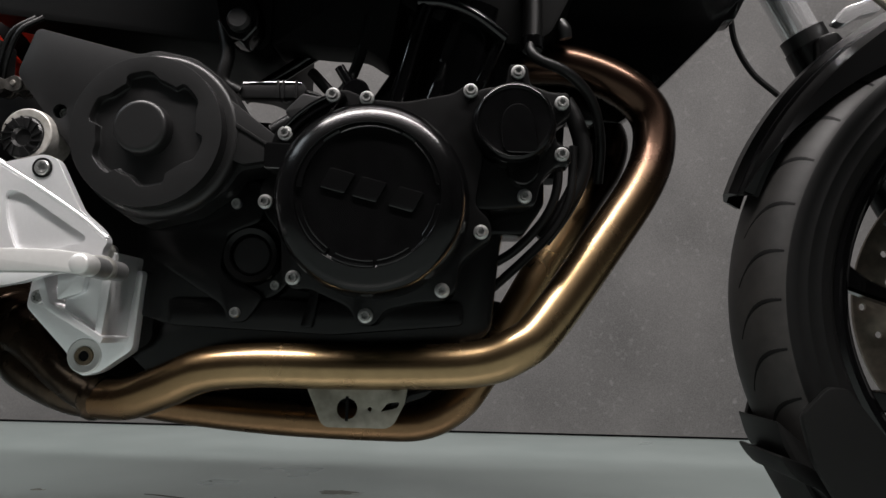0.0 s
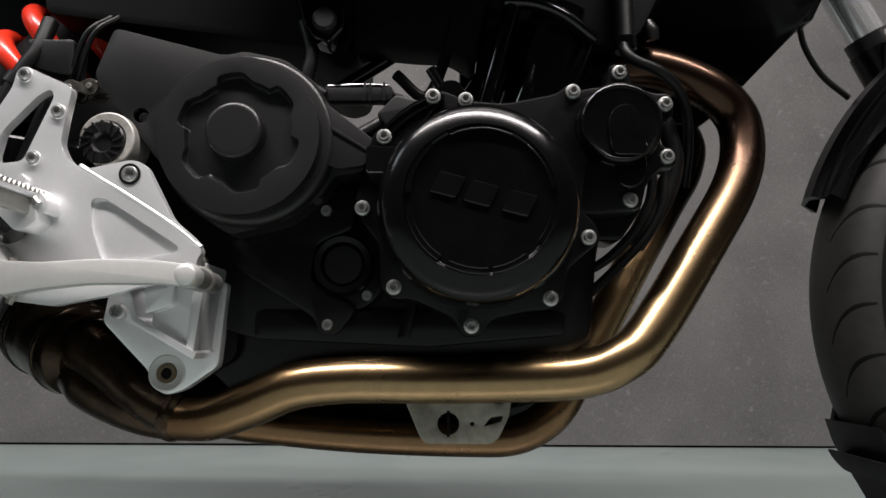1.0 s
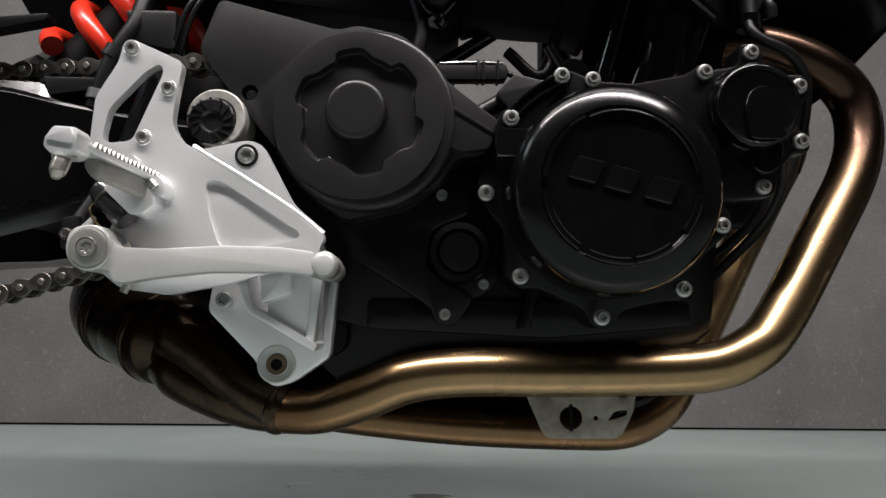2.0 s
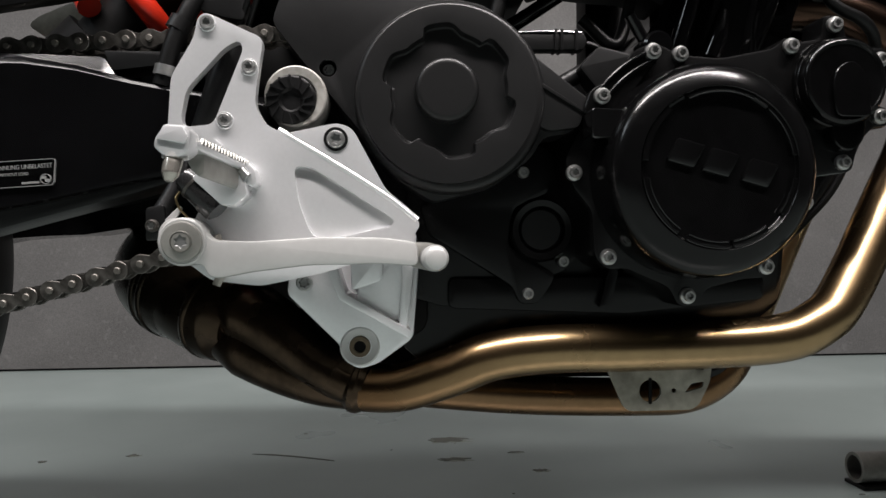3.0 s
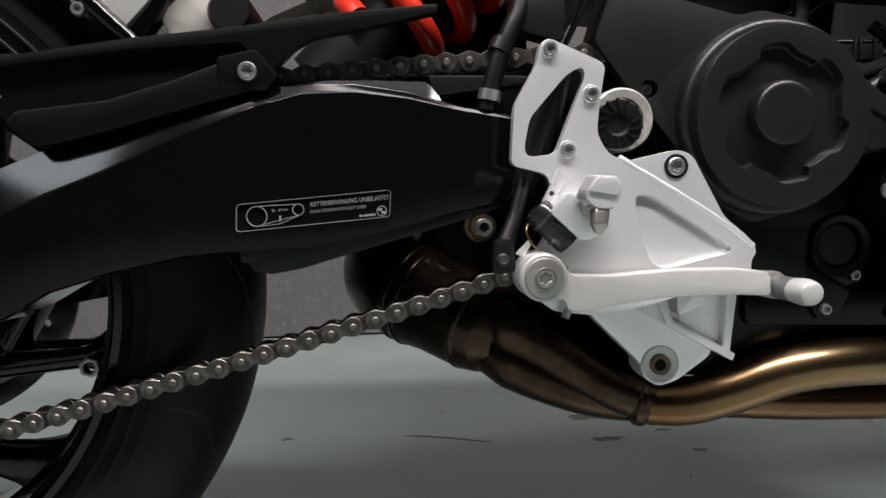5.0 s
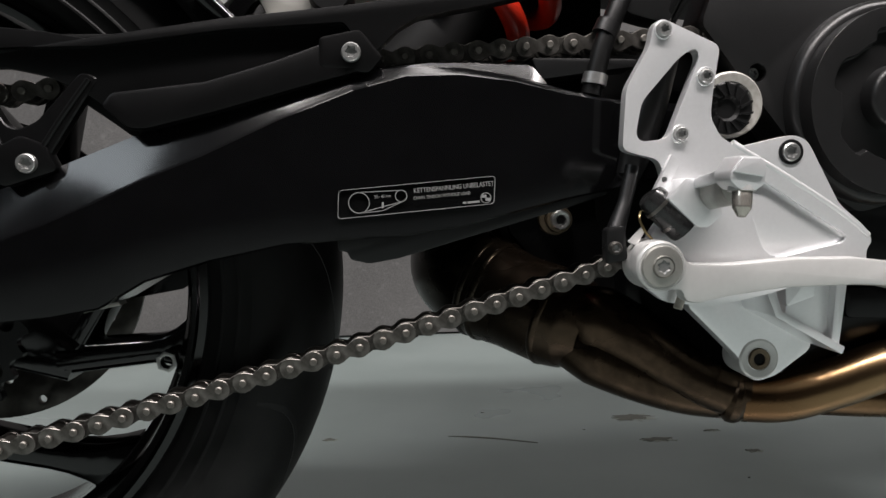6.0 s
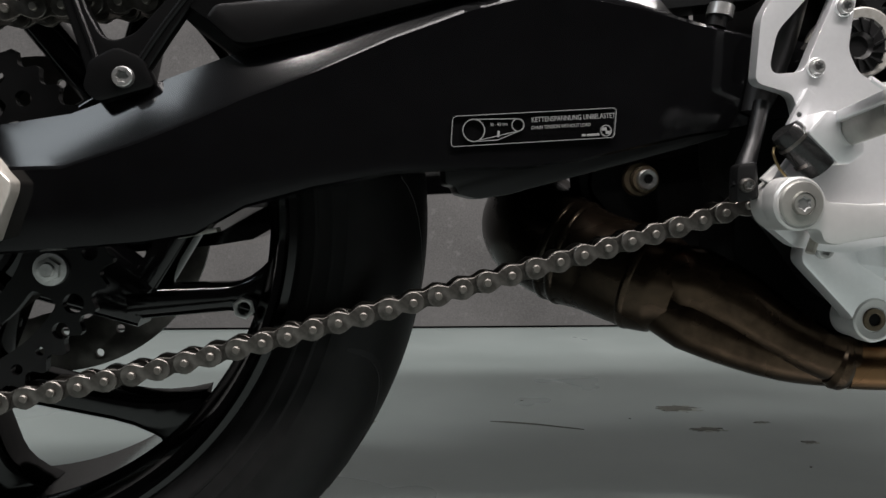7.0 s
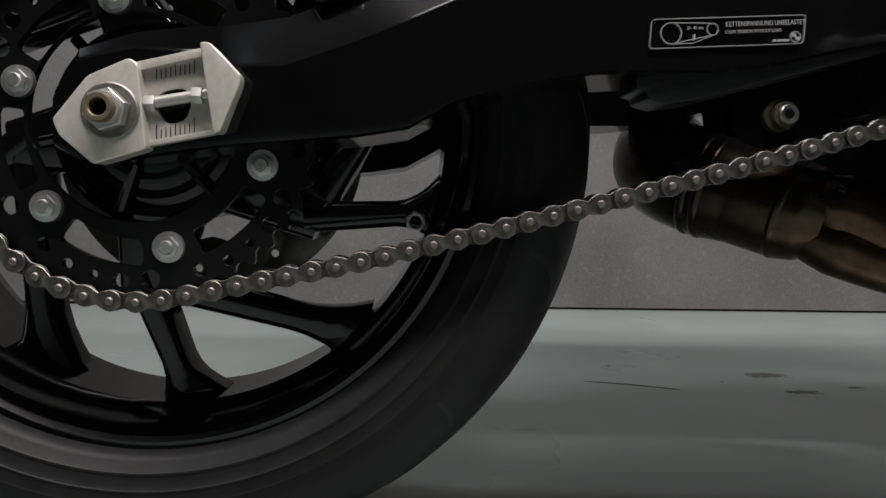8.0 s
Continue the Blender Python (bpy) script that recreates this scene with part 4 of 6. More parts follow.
# wiring over the gearbox
con = part("connector", prism(rounded([(-0.148, 0.474), (-0.093, 0.4745), (-0.090, 0.468), (-0.093, 0.461), (-0.147, 0.460), (-0.151, 0.467)], 0.002), 0.638, 0.652, 0.002), BLACK_PLASTIC, bike, "black ribbed cable connector")
for x in (-0.1150, -0.1105, -0.0990):
    part("connector_clip", prism(rounded([(x - 0.0012, 0.4765), (x + 0.0012, 0.4765), (x + 0.0012, 0.4600), (x - 0.0012, 0.4600)], 0.0006), 0.6365, 0.652, 0.0008), BLACK_PLASTIC, con)
part("connector_ridge", tube([(-0.146, 0.6385, 0.4735), (-0.120, 0.6380, 0.4745), (-0.095, 0.6385, 0.4742)], 0.0011, 8), BLACK_GLOSS, con)
part("connector_wire", tube([(-0.091, 0.645, 0.468), (-0.080, 0.645, 0.464), (-0.074, 0.648, 0.455)], 0.0025, 8), HOSE_RUBBER, con)
part("speed_sensor", prism(rounded([(-0.103, 0.442), (-0.088, 0.458), (-0.062, 0.452), (-0.066, 0.440), (-0.088, 0.424)], 0.003), 0.615, 0.64, 0.003), BLACK_PLASTIC, bike, "dark sensor housing")
part("sensor_stub", tube([(-0.095, 0.635, 0.443), (-0.118, 0.637, 0.430)], 0.0065, 14, 3), BLACK_PLASTIC, bike)
part("oil_filler", lathe([(0, 0.612), (0.0095, 0.612), (0.0115, 0.614), (0.012, 0.65)], -0.043, 0.4585, 28), BLACK_GLOSS, bike, "black filler boss")
part("vent_stub", tube([(-0.046, 0.63, 0.462), (-0.060, 0.628, 0.485)], 0.0045, 12, 3), BLACK_GLOSS, bike)
part("harness", tube([(-0.168, 0.64, 0.53), (-0.160, 0.635, 0.50), (-0.163, 0.635, 0.475), (-0.150, 0.64, 0.466)], 0.006, 12), HOSE_RUBBER, bike, "wrapped black wiring harness")
part("throttle_cable", tube([(-0.09, 0.655, 0.49), (-0.065, 0.65, 0.468), (-0.05, 0.66, 0.50), (-0.04, 0.66, 0.545)], 0.005, 12), HOSE_RUBBER, bike, "black breather hose")
knob = part("tank_bracket", prism(rounded([(-0.172, 0.550), (-0.166, 0.524), (-0.157, 0.510), (-0.144, 0.506), (-0.132, 0.520), (-0.132, 0.536), (-0.142, 0.560)], 0.004), 0.625, 0.652, 0.003, segs=3), BLACK_GLOSS, bike, "black bracket with a rubber knob")
part("rubber_knob", lathe([(0, 0.617), (0.008, 0.617), (0.0105, 0.620), (0.011, 0.63)], -0.1475, 0.5245, 28), BLACK_PLASTIC, knob)

# ---- swingarm ----
STATIONS = [(-0.929, 0.316, 0.310, 0.280, 0.606), (-0.913, 0.341, 0.333, 0.271, 0.603), (-0.878, 0.352, 0.341, 0.273, 0.602), (-0.841, 0.357, 0.339, 0.279, 0.601), (-0.827, 0.357, 0.330, 0.281, 0.600), (-0.787, 0.364, 0.331, 0.284, 0.592),
            (-0.742, 0.380, 0.346, 0.288, 0.586), (-0.712, 0.391, 0.358, 0.293, 0.583), (-0.684, 0.402, 0.371, 0.309, 0.583), (-0.646, 0.414, 0.386, 0.320, 0.584), (-0.600, 0.428, 0.4070, 0.329, 0.585),
            (-0.555, 0.437, 0.4245, 0.332, 0.586), (-0.522, 0.440, 0.4335, 0.333, 0.588), (-0.488, 0.440, 0.4345, 0.338, 0.590), (-0.454, 0.435, 0.4305, 0.346, 0.592), (-0.419, 0.426, 0.4225, 0.354, 0.594), (-0.385, 0.420, 0.4170, 0.360, 0.598),
            (-0.330, 0.418, 0.411, 0.372, 0.610)]


def arm_mesh(mirror=False):
    b = bmesh.new()
    rows = []
    for x, zt, zc, zb, yf in STATIONS:
        zb -= 0.011 if mirror else 0.0
        mid = zb + (zc - zb) * 0.10
        back = 0.655
        run = 0.0022 + float(np.interp(x, (-0.815, -0.785, -0.712, -0.684, -0.646, -0.60, -0.555, -0.52), (0.20, 0.400, 0.400, 0.390, 0.410, 0.430, 0.395, 0.37))) * (zt - zc)
        sec = [(back, zt - 0.002), (yf + run + 0.006, zt), (yf + run, zt - 0.0012), (yf + 0.0016, zc + 0.0012), (yf, zc - 0.001), (yf - 0.0008, (zc + mid) / 2), (yf, mid), (yf + 0.0006, zb + 0.0015), (yf + 0.0035, zb), (back, zb)]
        rows.append([b.verts.new((x, 2 * BIKE_Y - y if mirror else y, z)) for y, z in sec])
    n = len(rows[0])
    for a, c in zip(rows, rows[1:]):
        for i in range(n):
            b.faces.new((a[i], a[(i + 1) % n], c[(i + 1) % n], c[i]))
    b.faces.new(rows[0])
    b.faces.new(rows[-1][::-1])
    bmesh.ops.recalc_face_normals(b, faces=list(b.faces))
    return b


arm = part("swingarm", arm_mesh(), BLACK_SATIN, bike, "satin black box-section swingarm", sharp=0.22)
part("left_arm", arm_mesh(True), BLACK_SATIN, arm)
b = bmesh.new()
rows = []
for x, z0, z1 in ((-0.560, 0.4330, 0.4375), (-0.524, 0.4325, 0.4425), (-0.506, 0.4330, 0.4440), (-0.480, 0.4325, 0.4440), (-0.455, 0.4305, 0.4430), (-0.4420, 0.4290, 0.4425), (-0.4385, 0.4285, 0.4405), (-0.4310, 0.4275, 0.4290)):
    rows.append([b.verts.new((x, y, z)) for y, z in ((0.5985, z0), (0.5978, z0 + 0.0010), (0.5978 + 0.375 * (z1 - z0), z1 - 0.0012), (0.5998 + 0.375 * (z1 - z0), z1), (0.630, z1 - 0.001), (0.630, z0))])
for p, q in zip(rows, rows[1:]):
    for i in range(6):
        b.faces.new((p[i], p[(i + 1) % 6], q[(i + 1) % 6], q[i]))
b.faces.new(rows[0])
b.faces.new(rows[-1][::-1])
bmesh.ops.recalc_face_normals(b, faces=list(b.faces))
part("chain_slider", b, CHAIN_SLIDER, arm, "shiny black chain slider", sharp=0.4)
part("slider_tail", prism(rounded([(-0.44, 0.446), (-0.39, 0.4455), (-0.37, 0.445), (-0.37, 0.440), (-0.39, 0.438), (-0.435, 0.432)], 0.002), 0.602, 0.630, 0.002), BLACK_PLASTIC, arm)
part("lower_lip", prism(rounded([(-0.568, 0.334), (-0.568, 0.324), (-0.562, 0.323), (-0.560, 0.318), (-0.548, 0.315), (-0.529, 0.318), (-0.489, 0.329), (-0.419, 0.348), (-0.390, 0.357), (-0.390, 0.365), (-0.42, 0.36), (-0.50, 0.342)], 0.002), 0.602, 0.640, 0.002), BLACK_PLASTIC, arm, "black lower chain guide")
part("arm_tag", prism([(-0.722, 0.291), (-0.700, 0.295), (-0.701, 0.2975), (-0.722, 0.2945)], 0.5875, 0.60, 0.0005), GREY_METAL, arm, "small pale edge tag")

# axle adjuster
adj = holder("axle_adjuster", bike)
adj["label"] = "champagne anodised axle adjuster"
part("slide_plate", prism(rounded([(-0.878, 0.328), (-0.834, 0.340), (-0.826, 0.289), (-0.874, 0.279)], 0.003), 0.5975, 0.606, 0.001, holes=[rounded([(-0.8655, 0.3055), (-0.861, 0.3135), (-0.847, 0.3165), (-0.8425, 0.3085), (-0.846, 0.2965), (-0.858, 0.2935)], 0.005)]), BEIGE, adj)
part("adjuster_block", prism(rounded([(-0.9215, 0.2945), (-0.9010, 0.3205), (-0.8770, 0.3315), (-0.8720, 0.3285), (-0.8670, 0.2780), (-0.8980, 0.2685), (-0.9175, 0.2850)], 0.0022), 0.5880, 0.606, 0.0014, segs=3), BEIGE, adj, "pale rear block")
part("end_block", prism(rounded([(-0.8350, 0.3415), (-0.8290, 0.3412), (-0.8110, 0.3225), (-0.8118, 0.3165), (-0.8230, 0.2890), (-0.8270, 0.2880)], 0.002), 0.5850, 0.606, 0.0014, segs=3), BEIGE, adj, "pale front block")
part("upper_rail", prism([(-0.875, 0.3300), (-0.834, 0.3400), (-0.833, 0.3350), (-0.874, 0.3245)], 0.593, 0.606, 0.0006), BEIGE, adj)
part("lower_rail", prism([(-0.871, 0.2830), (-0.828, 0.2915), (-0.828, 0.2885), (-0.871, 0.2795)], 0.595, 0.606, 0.0006), BEIGE, adj)
part("adjust_screw", tube([(-0.8695, 0.5950, 0.3055), (-0.830, 0.5950, 0.3130)], 0.0036, 16, 3), GREY_METAL, adj, "dull adjuster screw")
for (x, z) in [(-0.8665, 0.3060), (-0.8385, 0.3115)]:
    part("screw_nut", prism(ring(0, 0, 0.0054, 6), -0.0032, 0.0032, 0.0005), GREY_METAL, adj).matrix_basis = pose(x, 0.5950, z, 0, -11, 90)
for k in range(9):
    x = -0.864 + k * 0.0028
    for z0, h in ((0.3205 + k * 0.0006, 0.006 if k % 4 else 0.009), (0.2845 + k * 0.0006, 0.006 if k % 4 else 0.009)):
        part("scale_mark", prism([(x, z0), (x + 0.0005, z0), (x + 0.0005, z0 + h), (x, z0 + h)], 0.5971, 0.5977, 0), BLACK_PLASTIC, adj, smooth=False)
NUT = (-0.8875, 0.3000)
part("axle_washer", lathe([(0.006, 0.5862), (0.0160, 0.5862), (0.0170, 0.5870), (0.0170, 0.590)], *NUT, 40), PIN_STEEL, adj, "axle washer")
part("axle_nut", prism(ring(*NUT, 0.0128, 6, 0.3), 0.5775, 0.5865, 0.0014, segs=3), GREY_METAL, adj, "large hexagonal axle nut")
part("nut_collar", lathe([(0.0085, 0.5740), (0.0098, 0.5742), (0.0104, 0.5752), (0.0106, 0.580)], *NUT, 36), GREY_METAL, adj)
part("axle_end", lathe([(0.0050, 0.585), (0.0050, 0.5695), (0.0056, 0.5688), (0.0078, 0.5688), (0.0085, 0.5698), (0.0087, 0.578)], *NUT, 32), BRONZE, adj, "hollow axle end")
# near-black plug painted as the shade in the hollow axle
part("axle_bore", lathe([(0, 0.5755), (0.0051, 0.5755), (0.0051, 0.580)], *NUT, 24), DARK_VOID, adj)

# chain tension sticker: outline, diagram and printed lines
sticker = holder("tension_sticker", bike)
sticker["label"] = "black sticker with pale printed chain diagram"


def on_sticker(u, v):
    """u along (0 to 1), v up (0 to 1), on the sloping label."""
    return (-0.5665 + 0.0985 * u + 0.001 * v, 0.3450 + 0.0075 * u + 0.0175 * v)


def face_y(x):
    return float(np.interp(x, [s[0] for s in STATIONS], [s[4] for s in STATIONS])) - 0.0022


def line_strip(name, pts, w, closed=False):
    b = bmesh.new()
    for p, q in zip(pts, pts[1:] + (pts[:1] if closed else [])):
        p, q = Vector(p), Vector(q)
        if (q - p).length < 1e-6:
            continue
        s = Vector((-(q - p).y, (q - p).x)).normalized() * w / 2
        e = (q - p).normalized() * w * 0.3
        near = [p + s - e, q + s + e, q - s + e, p - s - e]
        vs = [b.verts.new((c.x, face_y(c.x), c.y)) for c in near] + [b.verts.new((c.x, face_y(c.x) + 0.0025, c.y)) for c in near]
        b.faces.new(vs[:4])
        for i in range(4):
            b.faces.new((vs[i], vs[i + 4], vs[(i + 1) % 4 + 4], vs[(i + 1) % 4]))
    return part(name, b, PRINT, sticker, smooth=False)


frame_pts = rounded([on_sticker(0, 0), on_sticker(1, 0), on_sticker(1, 1), on_sticker(0, 1)], 0.0025)
line_strip("border", frame_pts, 0.00035, True)
c1, c2 = on_sticker(0.13, 0.5), on_sticker(0.395, 0.60)
line_strip("big_wheel", ring(*c1, 0.0064, 24), 0.0005, True)
line_strip("small_wheel", ring(*c2, 0.0036, 18), 0.0005, True)
line_strip("upper_run", [(c1[0], c1[1] + 0.0064), (c2[0], c2[1] + 0.0036)], 0.0004)
line_strip("lower_run", [(c1[0], c1[1] - 0.0064), (c2[0], c2[1] - 0.0036)], 0.0004)
line_strip("sagging_run", [(c1[0] + 0.002, c1[1] - 0.0063), on_sticker(0.28, 0.14), (c2[0] + 0.002, c2[1] - 0.003)], 0.0004)
line_strip("arrow", [on_sticker(0.28, 0.42), on_sticker(0.28, 0.25)], 0.0012)


def words(text, u, v, size):
    curve = bpy.data.curves.new("printed_text", "FONT")
    curve.body, curve.size, curve.extrude = text, size, 0.0001
    tmp = new("printed_text", curve)
    me = bpy.data.meshes.new_from_object(tmp.evaluated_get(bpy.context.evaluated_depsgraph_get()))
    bpy.data.objects.remove(tmp)
    me.materials.clear()
    me.materials.append(PRINT)
    x, z = on_sticker(u, v)
    ob = new("printed_text", me)
    ob.parent = sticker
    ob.matrix_basis = pose(x, face_y(x) - 0.0003, z, 90, -4.3, 2.4) @ Matrix.Diagonal((0.80, 1, 1, 1))


words("KETTENSPANNUNG UNBELASTET", 0.475, 0.66, 0.0042)
words("CHAIN TENSION WITHOUT LOAD", 0.475, 0.42, 0.0029)
words("30 - 40 mm", 0.225, 0.60, 0.0028)
for u0, u1 in ((0.80, 0.815), (0.83, 0.90)):
    line_strip("small_code", [on_sticker(u0, 0.13), on_sticker(u1, 0.13)], 0.0013)
rc = on_sticker(0.945, 0.24)
line_strip("roundel", ring(*rc, 0.0032, 20), 0.0005, True)
line_strip("roundel_quarter", [(rc[0] - 0.0024, rc[1] + 0.001), (rc[0] - 0.0003, rc[1] + 0.001)], 0.002)
line_strip("roundel_quarter", [(rc[0] + 0.0003, rc[1] - 0.001), (rc[0] + 0.0024, rc[1] - 0.001)], 0.002)

# ---- rear mudguard and chain guard ----
hug = holder("rear_hugger", bike)
hug["label"] = "black moulded rear hugger with chain guard"
def lean_back(b, x0, z0, slope, k):
    """Tips a band so that its face looks a little upward."""
    for v in b.verts:
        v.co.y += k * (v.co.z - z0 - slope * (v.co.x - x0))
    return b


part("side_panel", prism(rounded([(-0.82, 0.470), (-0.740, 0.462), (-0.705, 0.4560), (-0.56, 0.474), (-0.540, 0.452), (-0.60, 0.4275), (-0.672, 0.4045), (-0.688, 0.4005), (-0.708, 0.4180), (-0.720, 0.4260), (-0.739, 0.4350), (-0.762, 0.4400), (-0.82, 0.4380)], 0.004), 0.5975, 0.6035, 0.001), GUARD_PLASTIC, hug)
part("lower_band", lean_back(prism(rounded([(-0.700, 0.4240), (-0.644, 0.4300), (-0.603, 0.4420), (-0.570, 0.4540), (-0.550, 0.4600), (-0.536, 0.4440), (-0.544, 0.4370), (-0.586, 0.4260), (-0.640, 0.4110), (-0.680, 0.4015), (-0.690, 0.4020), (-0.706, 0.4160)], 0.003), 0.5860, 0.600, 0.0025), -0.69, 0.401, 0.26, 0.09), GUARD_PLASTIC, hug)
part("upper_band", lean_back(prism(rounded([(-0.790, 0.446), (-0.740, 0.452), (-0.705, 0.4575), (-0.631, 0.4685), (-0.555, 0.4765), (-0.513, 0.4830), (-0.433, 0.4900), (-0.434, 0.4850), (-0.470, 0.4770), (-0.514, 0.4690), (-0.526, 0.4620),
                                  (-0.541, 0.4470), (-0.552, 0.4560), (-0.560, 0.4660), (-0.631, 0.4615), (-0.705, 0.4520), (-0.78, 0.450)], 0.002), 0.590, 0.6035, 0.002), -0.70, 0.452, 0.10, 0.12), GUARD_PLASTIC, hug)
part("bolt_pad", prism(rounded([(-0.575, 0.4560), (-0.550, 0.4610), (-0.536, 0.4440), (-0.545, 0.4340), (-0.575, 0.4380)], 0.003), 0.586, 0.60, 0.002), GUARD_PLASTIC, hug)
put("guard_bolt", BIG_BOLT, hug, -0.5555, 0.5855, 0.4465, 5)
part("bolt_pad", prism(rounded([(-0.772, 0.392), (-0.757, 0.400), (-0.742, 0.394), (-0.735, 0.378), (-0.768, 0.368), (-0.776, 0.376)], 0.004), 0.5945, 0.606, 0.002), GUARD_PLASTIC, hug)
put("guard_bolt", BIG_BOLT, hug, -0.7525, 0.5940, 0.3825, 5)
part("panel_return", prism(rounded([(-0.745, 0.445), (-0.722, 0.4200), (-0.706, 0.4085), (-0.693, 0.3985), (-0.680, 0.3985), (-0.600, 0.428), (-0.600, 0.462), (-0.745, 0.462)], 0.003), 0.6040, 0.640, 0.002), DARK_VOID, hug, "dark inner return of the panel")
part("strut", prism(rounded([(-0.771, 0.374), (-0.779, 0.402), (-0.792, 0.442), (-0.780, 0.442), (-0.7725, 0.420), (-0.7650, 0.4060), (-0.7580, 0.4035), (-0.7470, 0.4080), (-0.7280, 0.4290), (-0.7190, 0.4380), (-0.7090, 0.4340), (-0.7280, 0.4060), (-0.7410, 0.3860), (-0.7430, 0.3790)], 0.004), 0.5965, 0.606, 0.003, segs=3), GUARD_PLASTIC, hug, "forked black strut")
for rows in ([(-0.7660, 0.5968, 0.386), (-0.7740, 0.5968, 0.410), (-0.7850, 0.5968, 0.440)], [(-0.7470, 0.5968, 0.388), (-0.7330, 0.5968, 0.409), (-0.7150, 0.5968, 0.433)]):
    part("strut_ridge", tube(rows, 0.0020, 10), GUARD_PLASTIC, hug)


def arch(r0, r1, a0, a1, y0, y1, n=28):
    b = bmesh.new()
    rows = []
    for i in range(n + 1):
        a = radians(a0 + (a1 - a0) * i / n)
        c, s = math.cos(a), math.sin(a)
        sec = [(r0, y0), (r0 + 0.004, y0 - 0.004), (r1, y0 + 0.03), (r1 + 0.006, (y0 + y1) / 2), (r1, y1 - 0.03), (r0, y1), (r1 - 0.004, y1 - 0.03), (r1 + 0.002, (y0 + y1) / 2), (r1 - 0.004, y0 + 0.03)]
        rows.append([b.verts.new((AXLE[0] + r * c, y, AXLE[1] + r * s)) for r, y in sec])
    m = len(rows[0])
    for p, q in zip(rows, rows[1:]):
        for i in range(m):
            b.faces.new((p[i], p[(i + 1) % m], q[(i + 1) % m], q[i]))
    bmesh.ops.recalc_face_normals(b, faces=list(b.faces))
    return b


part("arch", arch(0.285, 0.327, 20, 62, 0.615, 0.815), GUARD_PLASTIC, hug)

# ---- wheels ----
def tyre(c, R, half, yc, bead):
    prof = []
    for i in range(25):
        a = radians(-72 + 144 * i / 24)
        prof.append((R - (1 - math.cos(a)) * half * 0.78, yc + math.sin(a) * half / math.sin(radians(72))))
    edge = R - (1 - math.cos(radians(72))) * half * 0.78
    run = edge - bead
    side = [(bead + run * f, half * w) for f, w in ((0.90, 1.012), (0.80, 1.016), (0.78, 1.010), (0.62, 1.004), (0.60, 1.010), (0.57, 1.010), (0.55, 1.000), (0.36, 0.975), (0.34, 0.980), (0.30, 0.978), (0.28, 0.966), (0.14, 0.930), (0.05, 0.885), (0.0, 0.82))]
    prof = [(r, yc - y) for r, y in side[::-1]] + prof + [(r, yc + y) for r, y in side]
    return lathe(prof, c[0], c[1], 160)


def rim(c, bead, half, yc):
    L = half * 0.80
    prof = [(bead - 0.019, yc - L * 0.50), (bead - 0.013, yc - L * 0.62), (bead - 0.009, yc - L * 0.90), (bead - 0.004, yc - L * 0.93), (bead + 0.004, yc - L * 0.96), (bead + 0.005, yc - L * 1.03), (bead - 0.001, yc - L * 1.05), (bead - 0.004, yc - L * 1.00)]
    full = prof[::-1] + [(r, 2 * yc - y) for r, y in prof]
    full = [(bead + 0.003, yc - L * 0.9)] + full + [(bead + 0.003, yc + L * 0.9)]
    return lathe(full, c[0], c[1], 128)


def spoke(c, yc, a_in, a_out, r_in, r_out, w_in, w_out, depth, flare=0.012):
    """One swept cast spoke of rounded box section."""
    b = bmesh.new()
    rows = []
    for i in range(15):
        t = i / 14
        r = r_in + (r_out - r_in) * t
        a = radians(a_in + (a_out - a_in) * t ** 1.3)
        w = w_in + (w_out - w_in) * min(1, t * 1.8) + flare * (max(0, t - 0.72) / 0.28) ** 2
        d = depth * (1 - 0.25 * t)
        px, pz = c[0] + r * math.cos(a), c[1] + r * math.sin(a)
        tx, tz = -math.sin(a), math.cos(a)
        sec = [(-w / 2, -d + 0.004), (-w / 2 + 0.003, -d), (w / 2 - 0.003, -d), (w / 2, -d + 0.004), (w / 2, d - 0.004), (w / 2 - 0.003, d), (-w / 2 + 0.003, d), (-w / 2, d - 0.004)]
        rows.append([b.verts.new((px + tx * u, yc + v, pz + tz * u)) for u, v in sec])
    for p, q in zip(rows, rows[1:]):
        for i in range(8):
            b.faces.new((p[i], p[(i + 1) % 8], q[(i + 1) % 8], q[i]))
    b.faces.new(rows[0])
    b.faces.new(rows[-1][::-1])
    bmesh.ops.recalc_face_normals(b, faces=list(b.faces))
    return b


rear = holder("rear_wheel", bike)
rear["label"] = "gloss black cast rear wheel with wide sport tyre"
TYRE_Y = 0.720
part("tyre", tyre(AXLE, 0.312, 0.090, TYRE_Y, 0.222), RUBBER, rear, "worn black rubber tyre")
rnd = random.Random(5)
for k in range(72):
    wide, tall = rnd.uniform(0.5, 1.25), rnd.choice((0.0035, 0.0045, 0.006))
    if k % 11 in (7, 8, 9, 10):
        continue
    a0 = 195 + k * 2.2
    b = prism(arc_band(0.2435, 0.2435 + tall, a0, a0 + wide, *AXLE, 2), TYRE_Y - 0.0892, TYRE_Y - 0.086, 0.0002, segs=1)
    part("sidewall_mark", b, RUBBER, rear)
part("rim", rim(AXLE, 0.218, 0.090, TYRE_Y), BLACK_GLOSS, rear)
